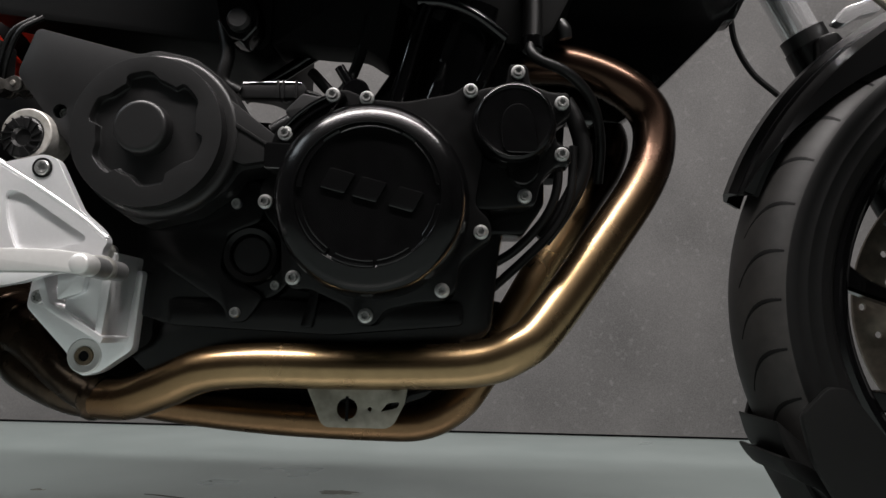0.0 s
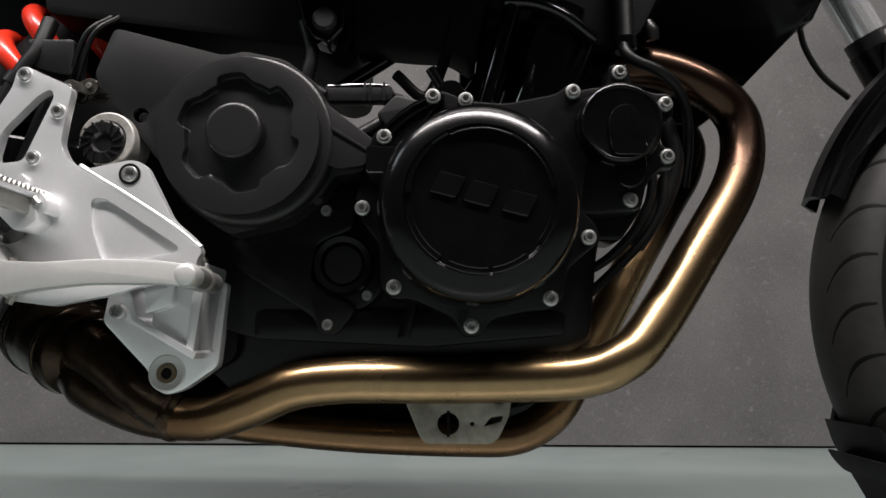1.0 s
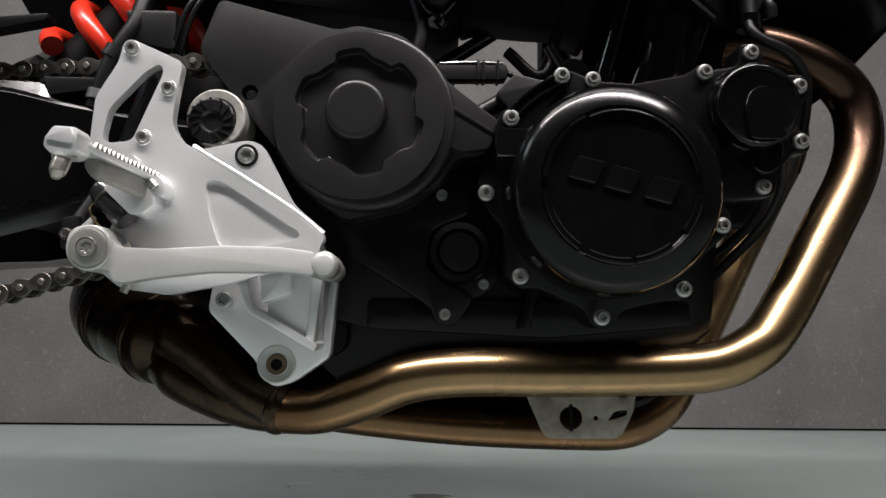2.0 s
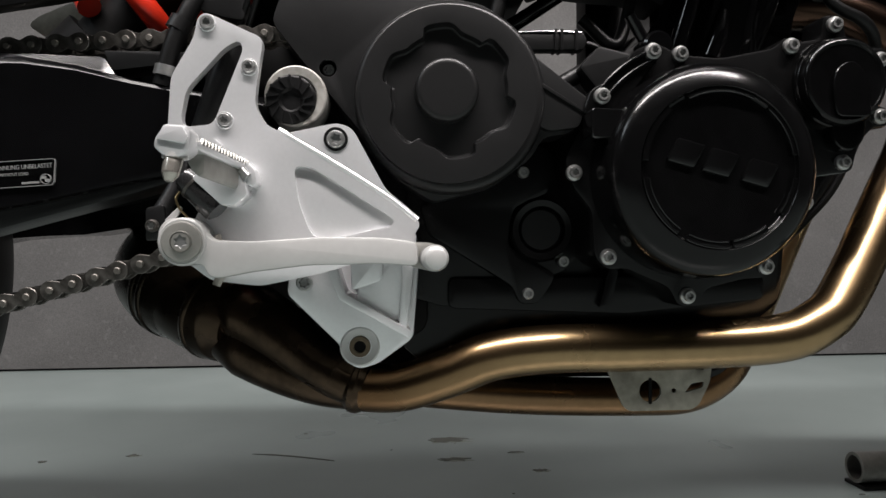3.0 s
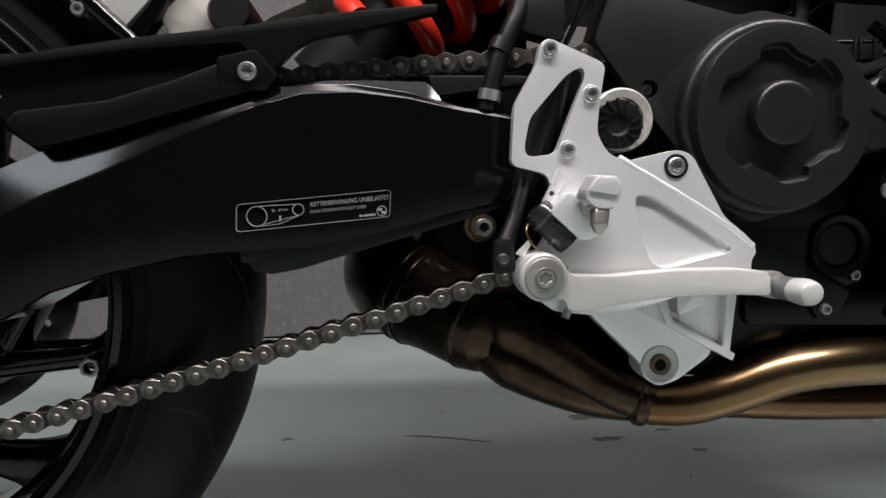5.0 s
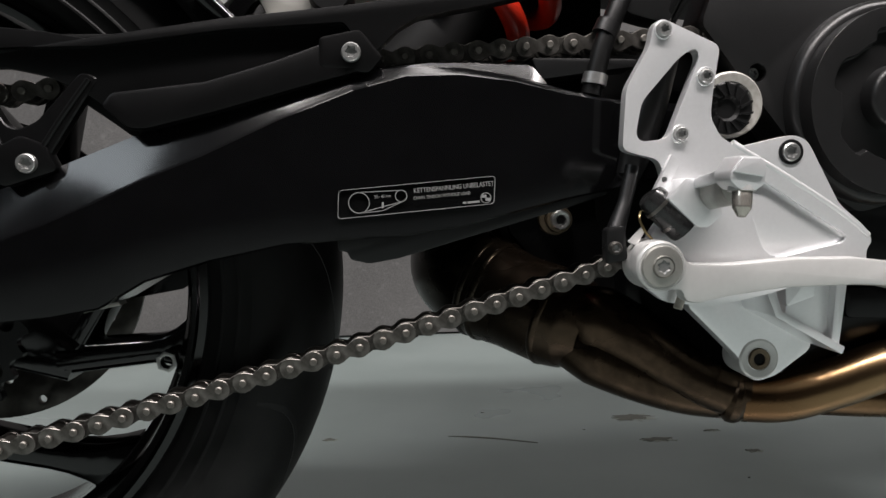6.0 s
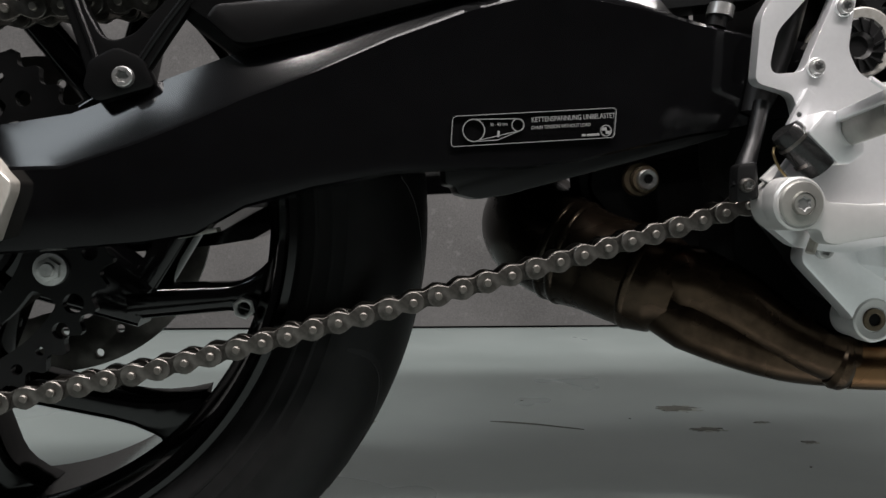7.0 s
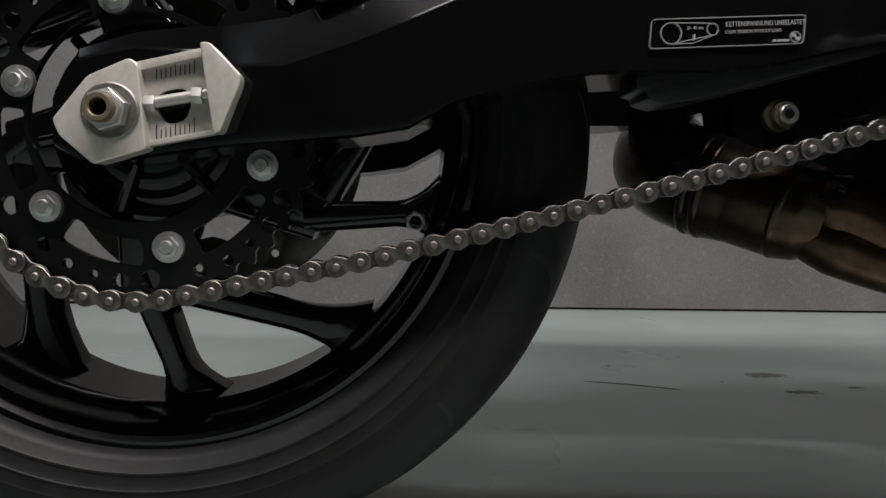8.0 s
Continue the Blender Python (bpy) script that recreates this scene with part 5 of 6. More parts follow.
def bar(c, yc, p, q, turn, w0, w1, flare, d0, d1):
    """A straight cast bar from p to q (offsets from the hub, turned), flaring into the rim."""
    b = bmesh.new()
    p, q = Vector(p), Vector(q)
    ca, sa = math.cos(radians(turn)), math.sin(radians(turn))
    side = Vector((-(q - p).y, (q - p).x)).normalized()
    rows = []
    for i in range(13):
        t = i / 12
        w = w0 + (w1 - w0) * t + flare * (max(0, t - 0.66) / 0.34) ** 2
        d = d0 + (d1 - d0) * t
        m = p.lerp(q, t)
        row = []
        for u, v in [(-w / 2, -d + 0.005), (-w / 2 + 0.002, -d + 0.0015), (-w / 2 + 0.005, -d), (w / 2 - 0.005, -d), (w / 2 - 0.002, -d + 0.0015), (w / 2, -d + 0.005), (w / 2, d), (-w / 2, d)]:
            e = m + side * u
            row.append(b.verts.new((c[0] + e.x * ca - e.y * sa, yc + v, c[1] + e.x * sa + e.y * ca)))
        rows.append(row)
    for a, e in zip(rows, rows[1:]):
        for i in range(8):
            b.faces.new((a[i], a[(i + 1) % 8], e[(i + 1) % 8], e[i]))
    b.faces.new(rows[0])
    b.faces.new(rows[-1][::-1])
    bmesh.ops.recalc_face_normals(b, faces=list(b.faces))
    return b


for k in range(5):
    part("spoke", bar(AXLE, TYRE_Y, (-0.014, -0.045), (-0.027, -0.122), 72 * k, 0.066, 0.036, 0.0, 0.020, 0.0165), BLACK_GLOSS, rear)
    part("spoke", bar(AXLE, TYRE_Y, (-0.030, -0.108), (0.008, -0.206), 72 * k, 0.024, 0.018, 0.040, 0.0175, 0.014), BLACK_GLOSS, rear)
    part("spoke", bar(AXLE, TYRE_Y, (-0.034, -0.110), (0.141, -0.153), 72 * k, 0.024, 0.019, 0.034, 0.017, 0.014), BLACK_GLOSS, rear)
part("hub", lathe([(0, 0.645), (0.045, 0.645), (0.066, 0.650), (0.070, 0.655), (0.070, 0.675), (0.058, 0.690), (0.058, 0.75), (0.065, 0.78), (0, 0.78)], *AXLE, 48), BLACK_GLOSS, rear)
for r in (0.036, 0.048, 0.060):
    part("hub_ring", lathe([(r - 0.003, 0.648), (r - 0.002, 0.640), (r + 0.002, 0.640), (r + 0.003, 0.648)], *AXLE, 56), BLACK_GLOSS, rear)
for k in range(6):
    a = radians(12 + 60 * k)
    part("hub_rib", tube([(AXLE[0] + 0.03 * math.cos(a), 0.642, AXLE[1] + 0.03 * math.sin(a)), (AXLE[0] + 0.072 * math.cos(a), 0.642, AXLE[1] + 0.072 * math.sin(a))], 0.004, 8, 3), BLACK_GLOSS, rear)
b = prism(ring(0, 0, 0.0085, 6), -0.006, 0.004, 0.001, holes=[ring(0, 0, 0.0045, 12)])
part("balance_nut", b, STEEL, rear, "steel hexagonal valve nut").matrix_basis = pose(-0.7045, 0.697, 0.2365, 0, 20, 0)

# sprocket
TEETH, PITCH = 46, 0.015875
SPR = PITCH / (2 * math.sin(math.pi / TEETH))
CHAIN_Y = 0.6185
spr = holder("rear_sprocket", bike)
spr["label"] = "black rear chainring with six bright nuts"
NUTS = (-0.8783, 0.2957)
outline = []
for i in range(TEETH):
    for f, dr in ((0.0, -0.0046), (0.14, -0.0040), (0.28, -0.0016), (0.42, 0.0012), (0.58, 0.0012), (0.72, -0.0016), (0.86, -0.0040)):
        a = 2 * math.pi * (i + f) / TEETH
        outline.append((AXLE[0] + (SPR + dr) * math.cos(a), AXLE[1] + (SPR + dr) * math.sin(a)))
holes = []
for k in range(6):
    a = -18 + 60 * k
    holes.append(rounded(arc_band(0.0730, 0.0900, a + 12, a + 48, *NUTS, 6), 0.004, 2))
    for da, r, rad in ((-9.5, 0.098, 0.0062), (9.5, 0.098, 0.0048), (20, 0.1005, 0.0035), (40, 0.1005, 0.0052), (30, 0.1000, 0.0028)):
        holes.append(ring(NUTS[0] + r * math.cos(radians(a + da)), NUTS[1] + r * math.sin(radians(a + da)), rad, 14))
part("toothed_ring", prism(outline, CHAIN_Y - 0.003, CHAIN_Y + 0.003, 0.0, holes=holes + [ring(*AXLE, 0.066, 64)]), BLACK_CAST, spr, smooth=True)
for k in range(6):
    a = radians(-18 + 60 * k)
    x, z = NUTS[0] + 0.079 * math.cos(a), NUTS[1] + 0.079 * math.sin(a)
    b = lathe([(0.0, 0.6070), (0.0038, 0.6070), (0.0045, 0.6080), (0.0045, 0.611)], x, z, 18)
    lathe([(0.004, 0.6115), (0.0098, 0.6120), (0.0100, 0.6135), (0.0100, 0.6160)], x, z, 28, bm=b)
    prism(ring(x, z, 0.0074, 6, 0.4 + k), 0.6088, 0.6150, 0.0008, bm=b)
    part("sprocket_nut", b, STEEL, spr, "bright flanged nut")
part("paint_dot", lathe([(0, CHAIN_Y - 0.0036), (0.0042, CHAIN_Y - 0.0036), (0.0046, CHAIN_Y - 0.003)], -0.887, 0.400, 18), RED, spr, "red paint dot")

# brake disc on the far side
def brake_disc(c, R, y, name, parent, mat=None):
    holes = []
    for k in range(30):
        a = radians(12 * k)
        r = R - 0.010 - 0.012 * (k % 3)
        holes.append(ring(c[0] + r * math.cos(a), c[1] + r * math.sin(a), 0.0036, 10))
    inner = [(c[0] + (R - 0.046 + 0.005 * math.cos(10 * t)) * math.cos(t), c[1] + (R - 0.046 + 0.005 * math.cos(10 * t)) * math.sin(t)) for t in np.linspace(0, math.tau, 60, endpoint=False)]
    return part(name, prism(ring(*c, R, 96), y, y + 0.005, 0.0006, holes=holes + [inner]), mat or DARK_STEEL, parent, "drilled steel brake disc")


brake_disc(AXLE, 0.1325, 0.800, "brake_disc", rear)

# ---- chain ----
chain = holder("drive_chain", bike)
chain["label"] = "oiled steel roller chain"
lower = [(-0.742, 0.2105), (-0.665, 0.230), (-0.588, 0.2505), (-0.542, 0.263), (-0.496, 0.276), (-0.466, 0.2845), (-0.42, 0.298), (-0.36, 0.3165), (-0.31, 0.335)]
upper = [(-0.30, 0.4630), (-0.393, 0.4575), (-0.454, 0.4535), (-0.521, 0.4480), (-0.65, 0.4370), (-0.76, 0.4280)]


def tangent_angle(p, sign):
    dx, dz = p[0] - AXLE[0], p[1] - AXLE[1]
    return math.atan2(dz, dx) + sign * math.acos(SPR / math.hypot(dx, dz))


a_low, a_up = tangent_angle(lower[0], -1), tangent_angle(upper[-1], 1)
if a_low > 0:
    a_low -= math.tau
a_low += math.tau
path = [Vector((p[0], p[1])) for p in upper]
for i in range(61):
    a = a_up + (a_low - a_up) * i / 60
    path.append(Vector((AXLE[0] + SPR * math.cos(a), AXLE[1] + SPR * math.sin(a))))
path += [Vector((p[0], p[1])) for p in lower]
pins, at, seg, base = [path[0]], path[0], 1, path[0]
while seg < len(path):
    if (path[seg] - at).length < PITCH:
        base = path[seg]
        seg += 1
        continue
    lo, hi, p0, p1 = 0.0, 1.0, base, path[seg]
    for _ in range(30):
        m = (lo + hi) / 2
        if (p0.lerp(p1, m) - at).length < PITCH:
            lo = m
        else:
            hi = m
    at = p0.lerp(p1, hi)
    base = at
    pins.append(at)


def link_outline(rad, waist, n=8):
    o = []
    for i in range(n + 1):
        a = math.pi * (-0.62 + 1.24 * i / n)
        o.append((PITCH / 2 + rad * math.cos(a), rad * math.sin(a)))
    o.append((0, waist))
    for i in range(n + 1):
        a = math.pi * (0.38 + 1.24 * i / n)
        o.append((-PITCH / 2 + rad * math.cos(a), rad * math.sin(a)))
    o.append((0, -waist))
    return o


def link_mesh(name, inner):
    bm = bmesh.new()
    h = 0.0056 if inner else 0.0084
    for s in (-1, 1):
        y0, y1 = sorted((s * h, s * (h + 0.0021)))
        prism(link_outline(0.0070 if inner else 0.0069, 0.0048 if inner else 0.0039), y0, y1, 0.0004, segs=1, bm=bm)
    for s in (-1, 1):
        if inner:
            lathe([(0.0050, -0.0056), (0.0050, 0.0056)], s * PITCH / 2, 0, 14, bm=bm)
        else:
            lathe([(0, -0.0128), (0.0019, -0.0128), (0.0026, -0.0121), (0.0026, 0.0121), (0, 0.0128)], s * PITCH / 2, 0, 14, bm=bm)
    ob = part(name, bm, CHAIN_DARK if inner else CHAIN_STEEL)
    me = ob.data
    me.materials.append(PIN_STEEL)
    for f in me.polygons:
        if not inner and max(math.hypot(abs(me.vertices[v].co.x) - PITCH / 2, me.vertices[v].co.z) for v in f.vertices) < 0.003:
            f.material_index = 1
    bpy.data.objects.remove(ob)
    return me


INNER, OUTER = link_mesh("inner_link", True), link_mesh("outer_link", False)
for i, (p, q) in enumerate(zip(pins, pins[1:])):
    mid, d = (p + q) / 2, q - p
    turn = -math.degrees(math.atan2(d.y, d.x))
    put("inner_link" if i % 2 else "outer_link", INNER if i % 2 else OUTER, chain, mid.x, CHAIN_Y, mid.y, turn)

# ---- rear suspension behind the arm ----
spring = holder("rear_shock", bike)
spring["label"] = "rear shock with red coil spring"
coil = []
ax0, ax1 = Vector((-0.492, 0.738, 0.473)), Vector((-0.26, 0.738, 0.705))
along = (ax1 - ax0).normalized()
across = Vector((-along.z, 0, along.x))
for i in range(20, 241):
    t = i / 240
    a = t * math.tau * 8.86 - 1.01
    coil.append(ax0.lerp(ax1, t) + across * (-math.sin(a) * 0.043) + Vector((0, math.cos(a) * 0.043, 0)))
part("coil_spring", tube([tuple(c) for c in coil], 0.0095, 14, 2), RED, spring, "glossy red coil spring")
part("damper", tube([tuple(ax0), tuple(ax1)], 0.033, 24, 2), DARK_VOID, spring)
part("spring_seat", tube([tuple(ax0 - along * 0.03), tuple(ax0 + along * 0.010)], 0.041, 32, 2), DARK_VOID, spring, "black spring seat")
part("link_plate", prism(rounded([(-0.428, 0.312), (-0.414, 0.344), (-0.402, 0.352), (-0.386, 0.350), (-0.366, 0.338), (-0.362, 0.316), (-0.385, 0.300)], 0.005), 0.795, 0.803, 0.002), COLLECTOR, bike, "brown suspension link plate")
lk = part("link_bolt", lathe([(0, 0.7695), (0.0042, 0.7695), (0.0048, 0.7665), (0.0078, 0.7660), (0.0088, 0.7670), (0.0090, 0.7720)], -0.3800, 0.3345, 28), STEEL, bike, "steel suspension link bolt")
part("bolt_flange", lathe([(0.0086, 0.7715), (0.0112, 0.7715), (0.0118, 0.7725), (0.0118, 0.778)], -0.3800, 0.3345, 32), BRONZE, lk, "tarnished bolt flange")
part("thick_washer", lathe([(0.0100, 0.7780), (0.0142, 0.7780), (0.0148, 0.7790), (0.0148, 0.7860), (0.0120, 0.7870), (0.0120, 0.795)], -0.3825, 0.3350, 36), BRONZE, lk, "thick washer")
# near-black disc painted as the socket's shade
part("bolt_socket", lathe([(0, 0.7663), (0.0035, 0.7663), (0.0040, 0.7659)], -0.3800, 0.3345, 6), DARK_VOID, lk)
part("link_ear", prism(rounded([(-0.372, 0.347), (-0.345, 0.358), (-0.330, 0.365), (-0.334, 0.356), (-0.350, 0.344), (-0.366, 0.338)], 0.003), 0.796, 0.802, 0.0015), GREY_METAL, bike, "bent steel link ear")
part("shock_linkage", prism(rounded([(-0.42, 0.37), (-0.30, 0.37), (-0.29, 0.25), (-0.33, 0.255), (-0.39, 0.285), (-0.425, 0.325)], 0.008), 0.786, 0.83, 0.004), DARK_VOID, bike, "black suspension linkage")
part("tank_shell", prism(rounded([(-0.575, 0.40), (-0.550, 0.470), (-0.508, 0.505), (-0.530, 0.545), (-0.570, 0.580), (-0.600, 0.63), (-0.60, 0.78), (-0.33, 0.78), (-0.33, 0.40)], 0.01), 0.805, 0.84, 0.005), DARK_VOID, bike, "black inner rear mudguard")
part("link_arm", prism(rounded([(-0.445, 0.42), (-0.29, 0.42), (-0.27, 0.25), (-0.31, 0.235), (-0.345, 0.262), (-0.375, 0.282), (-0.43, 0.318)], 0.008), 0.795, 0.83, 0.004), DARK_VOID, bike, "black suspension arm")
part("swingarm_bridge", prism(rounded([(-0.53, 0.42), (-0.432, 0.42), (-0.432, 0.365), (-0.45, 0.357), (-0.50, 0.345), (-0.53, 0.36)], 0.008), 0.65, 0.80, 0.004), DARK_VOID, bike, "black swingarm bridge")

# passenger rest fittings over the rear wheel
rest = holder("passenger_rest", bike)
rest["label"] = "pale aluminium passenger rest fittings"
part("rest_block", prism(rounded([(-0.664, 0.545), (-0.628, 0.545), (-0.618, 0.496), (-0.637, 0.476), (-0.656, 0.489)], 0.004), 0.604, 0.640, 0.004), SILVER_BRIGHT, rest, "white-silver block")
part("rest_tube", tube([(-0.676, 0.600, 0.520), (-0.661, 0.600, 0.500), (-0.646, 0.601, 0.484), (-0.632, 0.603, 0.470), (-0.622, 0.605, 0.460)], 0.0058, 14), BLACK_GLOSS, rest, "glossy black tube")
part("rest_strap", prism(rounded([(-0.634, 0.474), (-0.618, 0.492), (-0.607, 0.520), (-0.597, 0.545), (-0.588, 0.545), (-0.598, 0.510), (-0.612, 0.484), (-0.624, 0.468)], 0.003), 0.600, 0.615, 0.004), BLACK_GLOSS, rest)
put("rest_screw", SMALL_BOLT, rest, -0.661, 0.598, 0.488, 0)
part("cream_block", prism(rounded([(-0.615, 0.487), (-0.596, 0.503), (-0.575, 0.500), (-0.573, 0.470), (-0.606, 0.468)], 0.004), 0.607, 0.65, 0.004), CARDBOARD, rest, "cream block")
part("dark_bobbin", lathe([(0, 0.600), (0.0125, 0.600), (0.0145, 0.603), (0.0145, 0.66), (0, 0.66)], -0.568, 0.488, 32), BLACK_PLASTIC, rest, "dark rubber bobbin")
part("pale_plate", prism(rounded([(-0.582, 0.520), (-0.572, 0.529), (-0.535, 0.545), (-0.500, 0.549), (-0.480, 0.549), (-0.475, 0.520), (-0.50, 0.505), (-0.56, 0.505)], 0.006), 0.800, 0.806, 0.002, holes=[ring(-0.522, 0.532, 0.0025, 10)]), PLATE, rest, "pale drilled steel plate")

# ---- front end ----
fw = holder("front_wheel", bike)
fw["label"] = "gloss black cast front wheel with sport tyre"
front_tyre = part("tyre", tyre(FRONT, 0.299, 0.060, FRONT_Y, 0.222), DUSTY_RUBBER, fw, "black rubber tyre with fine grooves")
front_tyre.data.materials.append(HOSE_RUBBER)
for f in front_tyre.data.polygons:
    if math.hypot(f.center.x - FRONT[0], f.center.z - FRONT[1]) < 0.268:
        f.material_index = 1
part("rim", rim(FRONT, 0.218, 0.060, FRONT_Y), BLACK_GLOSS, fw)
for k in range(10):
    part("spoke", spoke(FRONT, FRONT_Y, 36 * k + 10, 36 * k - 8, 0.03, 0.196, 0.024, 0.014, 0.014), BLACK_GLOSS, fw)
brake_disc(FRONT, 0.160, FRONT_Y - 0.068, "brake_disc", fw, DISC_STEEL)
brake_disc(FRONT, 0.160, FRONT_Y + 0.062, "brake_disc", fw, DISC_STEEL)
part("axle_cap", lathe([(0, 0.625), (0.012, 0.625), (0.015, 0.63), (0.018, 0.66), (0.03, 0.66), (0.03, 0.77)], *FRONT, 32), STEEL, fw)


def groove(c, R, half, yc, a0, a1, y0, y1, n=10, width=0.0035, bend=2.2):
    """A dark strip laid on the crown, a hair above the rubber, coloured as a tread groove's shade."""
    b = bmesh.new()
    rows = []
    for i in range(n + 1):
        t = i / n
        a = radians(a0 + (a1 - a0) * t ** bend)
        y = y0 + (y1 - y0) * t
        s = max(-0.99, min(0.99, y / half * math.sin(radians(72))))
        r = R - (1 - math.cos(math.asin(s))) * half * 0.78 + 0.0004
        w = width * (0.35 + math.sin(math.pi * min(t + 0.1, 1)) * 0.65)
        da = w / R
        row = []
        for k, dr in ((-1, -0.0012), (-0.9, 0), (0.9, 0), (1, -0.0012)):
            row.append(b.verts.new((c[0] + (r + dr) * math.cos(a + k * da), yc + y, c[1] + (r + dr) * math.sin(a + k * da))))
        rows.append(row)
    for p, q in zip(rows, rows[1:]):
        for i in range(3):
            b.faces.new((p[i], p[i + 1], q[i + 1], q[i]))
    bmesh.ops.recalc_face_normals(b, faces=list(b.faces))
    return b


# groove shade is painted by the darker strip colour
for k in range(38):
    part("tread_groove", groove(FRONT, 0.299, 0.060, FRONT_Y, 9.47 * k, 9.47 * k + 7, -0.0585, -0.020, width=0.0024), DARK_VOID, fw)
for k in range(14):
    part("tread_groove", groove(AXLE, 0.312, 0.090, TYRE_Y, 25.7 * k + 8, 25.7 * k - 14, -0.088, -0.020, width=0.0032), HOSE_RUBBER, rear)

# front mudguard: an arched shell round the tyre
b = bmesh.new()
rows = []
for i in range(31):
    t = i / 30
    a = radians(160.5 - 104 * t)
    wide = 0.036 + 0.034 * min(1, t * 2.4)
    rr = 0.312 + 0.006 * t
    sec = [(rr - 0.045 * min(1, t * 2.6), -wide - 0.002), (rr - 0.010, -wide), (rr - 0.004, -wide * 0.80), (rr + 0.001, -wide * 0.52), (rr + 0.009, -wide * 0.36), (rr + 0.011, 0), (rr + 0.004, wide * 0.66), (rr - 0.012, wide),
           (rr - 0.016, wide - 0.003), (rr + 0.001, wide * 0.62), (rr + 0.005, 0), (rr + 0.001, -wide * 0.62), (rr - 0.015, -wide + 0.003), (rr - 0.045 * min(1, t * 2.6), -wide + 0.002)]
    rows.append([b.verts.new((FRONT[0] + r * math.cos(a), FRONT_Y + y, FRONT[1] + r * math.sin(a))) for r, y in sec])
for p, q in zip(rows, rows[1:]):
    for i in range(14):
        b.faces.new((p[i], p[(i + 1) % 14], q[(i + 1) % 14], q[i]))
b.faces.new(rows[0])
b.faces.new(rows[-1][::-1])
bmesh.ops.recalc_face_normals(b, faces=list(b.faces))
part("front_mudguard", b, GUARD_PLASTIC, bike, "black plastic front mudguard", sharp=0.25)
fork = holder("front_fork", bike)
fork["label"] = "chromed front fork leg with polished clamp"
for y, label in ((0.605, ""), (0.828, "")):
    part("fork_tube", tube([(0.330, y, 0.79), (0.438, y, 0.577)], 0.0205, 28, 2), CHROME, fork, "mirror-bright chromed tube")
    part("fork_bottom", tube([(0.432, y, 0.589), (0.48, y, 0.494), (0.58, y, 0.297)], [0.026, 0.028, 0.020], 24, 4), BLACK_CAST, fork)
    part("dust_seal", tube([(0.425, y, 0.603), (0.440, y, 0.573)], 0.0245, 26, 2), BLACK_PLASTIC, fork)
part("caliper", prism(rounded([(0.425, 0.585), (0.445, 0.592), (0.47, 0.56), (0.455, 0.52), (0.43, 0.54)], 0.006), 0.79, 0.815, 0.004), BLACK_CAST, fork)
part("polished_clamp", prism(rounded([(0.440, 0.600), (0.452, 0.596), (0.468, 0.606), (0.490, 0.612), (0.492, 0.632), (0.470, 0.622), (0.452, 0.616)], 0.004), 0.785, 0.80, 0.004), CHROME, fork, "polished clamp")
part("sensor_cable", tube([(0.395, 0.69, 0.625), (0.417, 0.69, 0.594), (0.464, 0.69, 0.553), (0.52, 0.69, 0.515)], 0.0035, 10), BROWN_RUBBER, bike, "tan sensor cable")
part("brake_line", tube([(0.33, 0.80, 0.64), (0.336, 0.80, 0.609), (0.341, 0.80, 0.579), (0.358, 0.80, 0.547), (0.385, 0.80, 0.522)], 0.0032, 10), HOSE_RUBBER, bike, "thin dark brake line")

guard_ob = [o for o in bike.children if o.name == "front_mudguard"][0]
steer = Matrix.Translation((FRONT[0], FRONT_Y, 0)) @ Matrix.Rotation(radians(-5), 4, "Z") @ Matrix.Translation((-FRONT[0], -FRONT_Y, 0))
fw.matrix_basis = steer
guard_ob.matrix_basis = steer

# ---- wheel chock under the front wheel ----
chock = tagged(holder("wheel_chock"), "black plastic front wheel chock on a galvanised tube base", "wheel chock")
part("cheek", prism(rounded([(0.327, 0.198), (0.331, 0.203), (0.350, 0.2225), (0.365, 0.2215), (0.405, 0.170), (0.448, 0.127), (0.52, 0.09), (0.66, 0.07), (0.68, 0.02), (0.50, 0.02), (0.40, 0.06), (0.352, 0.132), (0.335, 0.162)], 0.005), 0.640, 0.648, 0.002), CHOCK_BLACK, chock)
part("cheek", prism(rounded([(0.340, 0.210), (0.332, 0.181), (0.345, 0.170), (0.385, 0.14), (0.45, 0.08), (0.60, 0.03), (0.66, 0.05), (0.54, 0.10), (0.44, 0.17), (0.37, 0.222)], 0.005), 0.776, 0.784, 0.002), CHOCK_BLACK, chock)
part("cradle", prism(rounded([(0.326, 0.190), (0.333, 0.184), (0.348, 0.171), (0.361, 0.153), (0.40, 0.09), (0.52, 0.03), (0.66, 0.012), (0.66, 0.002), (0.50, 0.004), (0.38, 0.08), (0.347, 0.140), (0.333, 0.166)], 0.004), 0.690, 0.78, 0.003), CHOCK_BLACK, chock)
part("lip", prism(rounded([(0.322, 0.160), (0.329, 0.149), (0.338, 0.140), (0.352, 0.136), (0.37, 0.118), (0.36, 0.145), (0.345, 0.154), (0.325, 0.161)], 0.005), 0.672, 0.77, 0.004), CHOCK_BLACK, chock)
part("base_tube", lathe([(0.0150, 0.0), (0.0190, 0.0), (0.0195, 0.0005), (0.0195, 0.40), (0.0150, 0.40), (0.0150, 0.0)], 0, 0, 32), GREY_METAL, chock, "open-ended galvanised tube").matrix_basis = pose(0.345, 0.965, 0.0245, 0, 0, -90)
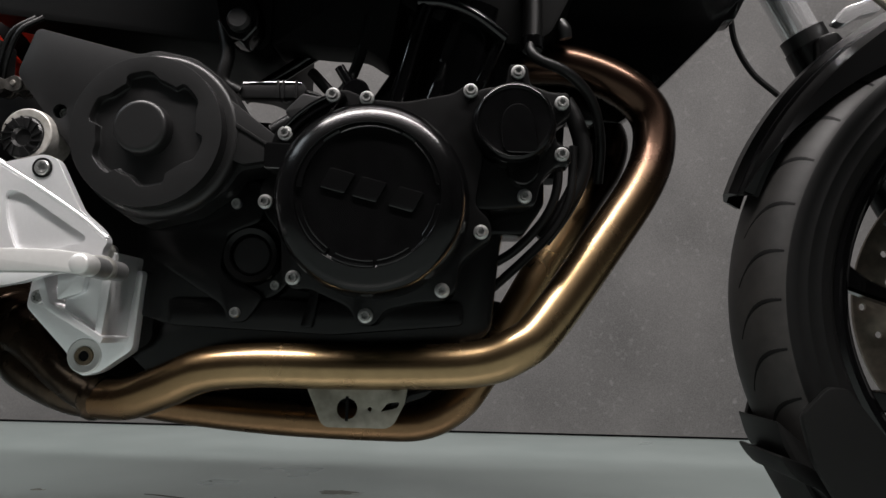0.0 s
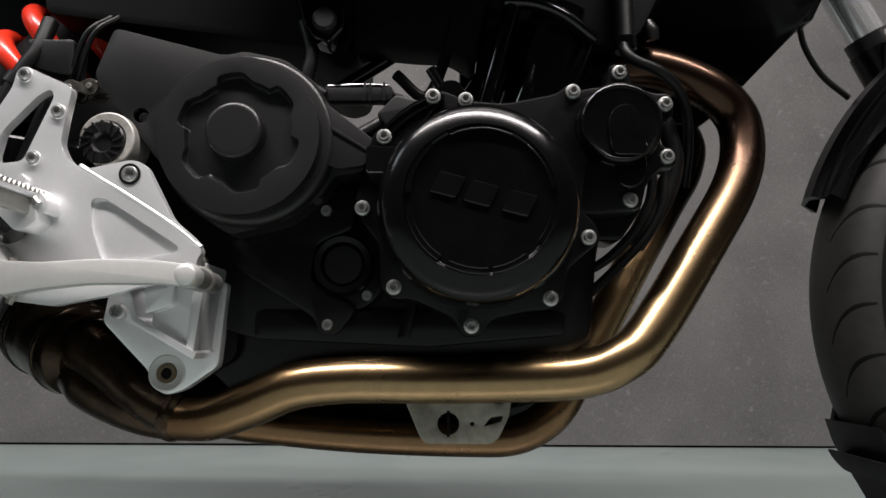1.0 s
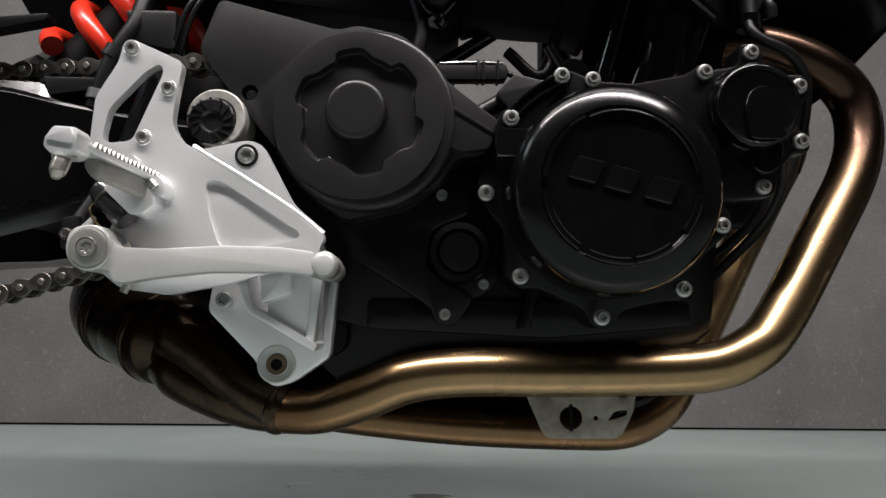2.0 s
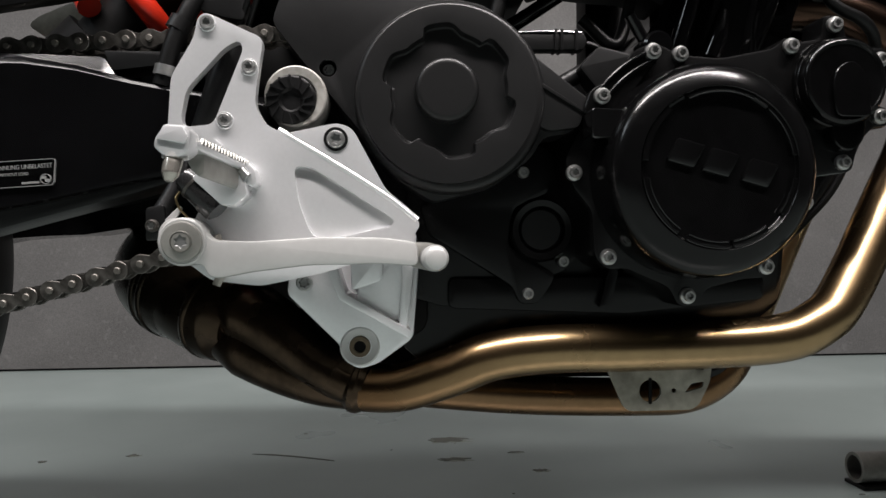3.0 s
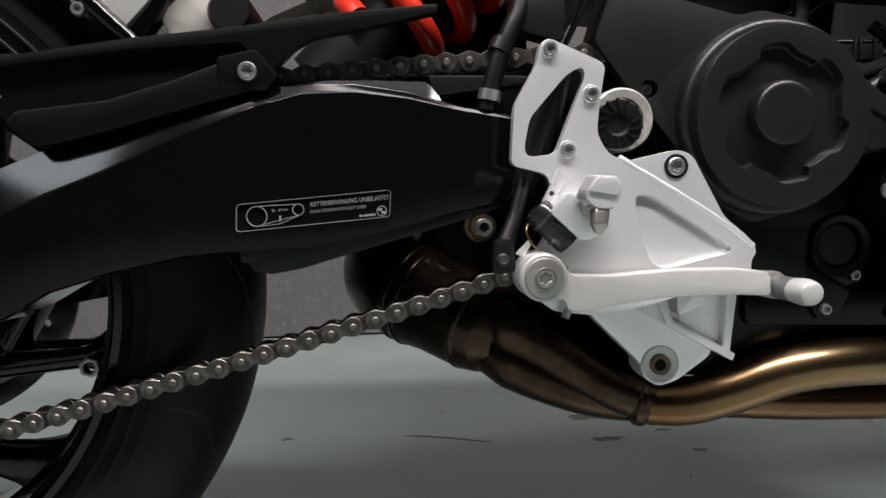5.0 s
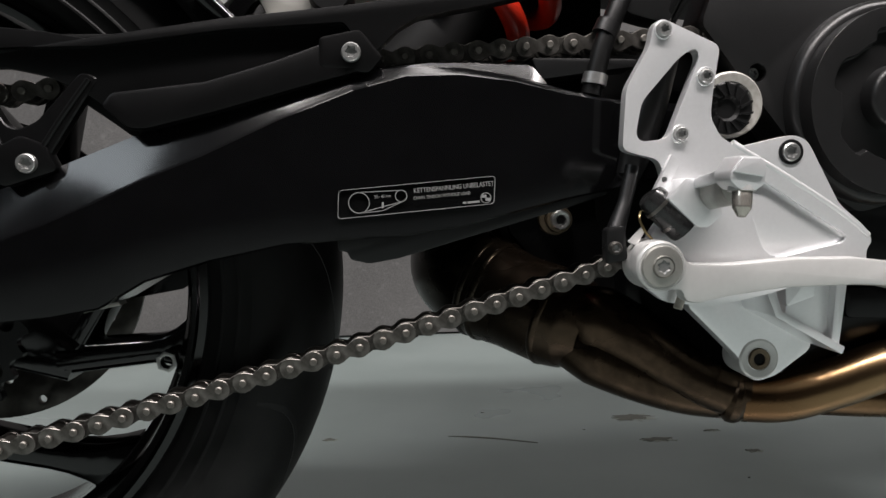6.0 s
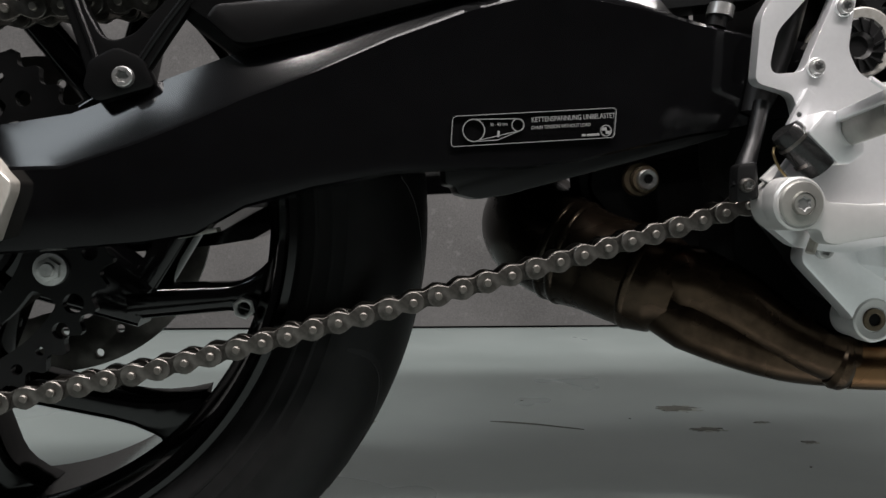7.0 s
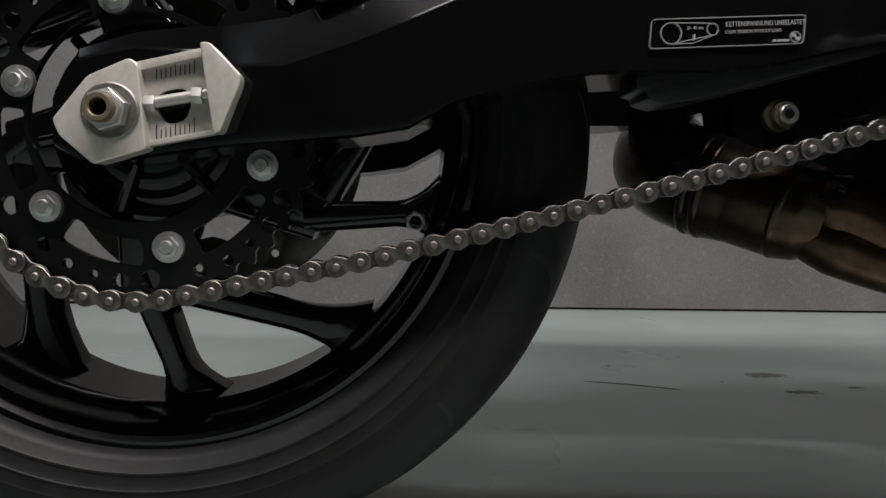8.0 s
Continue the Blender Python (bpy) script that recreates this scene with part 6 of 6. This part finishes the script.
part("base_strip", prism(rounded([(0.345, 0.0005), (0.72, 0.0005), (0.72, 0.005), (0.345, 0.005)], 0.001), 0.945, 0.985, 0.001), CHOCK_BLACK, chock)
part("cross_bar", prism(rounded([(0.60, 0.001), (0.66, 0.001), (0.66, 0.02), (0.60, 0.02)], 0.002), 0.46, 1.0, 0.002), CHOCK_BLACK, chock)

# ---- marks on the floor ----
def chip(points, mat=CHIP, top_z=0.0008):
    b = bmesh.new()
    top = [b.verts.new((x, y, top_z)) for x, y in points]
    low = [b.verts.new((x, y, -0.001)) for x, y in points]
    b.faces.new(top)
    for i in range(len(points)):
        b.faces.new((low[i - 1], low[i], top[i], top[i - 1]))
    bmesh.ops.recalc_face_normals(b, faces=list(b.faces))
    ob = part("floor_chip", b, mat, floor_ob, smooth=False)
    return ob


def blob(cx, cy, rx, ry, seed, n=26, turn=0.0):
    rnd = random.Random(seed)
    out = []
    for i in range(n):
        a = math.tau * i / n
        k = 0.45 + 0.65 * rnd.random()
        u, v = rx * k * math.cos(a), ry * k * math.sin(a)
        out.append((cx + u * math.cos(turn) - v * math.sin(turn), cy + u * math.sin(turn) + v * math.cos(turn)))
    return out


for i, (x, y, rx, ry) in enumerate([(-0.150, 1.240, 0.034, 0.016), (-0.150, 1.133, 0.026, 0.009), (-0.056, 1.16, 0.012, 0.004), (-0.036, 1.07, 0.012, 0.006), (-0.623, 1.20, 0.011, 0.006), (-0.745, 1.18, 0.007, 0.005), (-0.38, 1.30, 0.003, 0.0015), (-0.24, 1.19, 0.002, 0.0015), (0.335, 0.935, 0.004, 0.002), (-0.09, 0.98, 0.002, 0.0015)]):
    chip(blob(x, y, rx, ry, i))
    if rx > 0.01:
        chip(blob(x + rx * 0.15, y - ry * 0.25, rx * 1.12, ry * 1.25, i + 40), CHIP_EDGE, 0.0004)
chip([(-0.447, 1.189), (-0.42, 1.186), (-0.38, 1.172), (-0.33, 1.148), (-0.322, 1.142), (-0.335, 1.147), (-0.38, 1.1675), (-0.42, 1.181)])
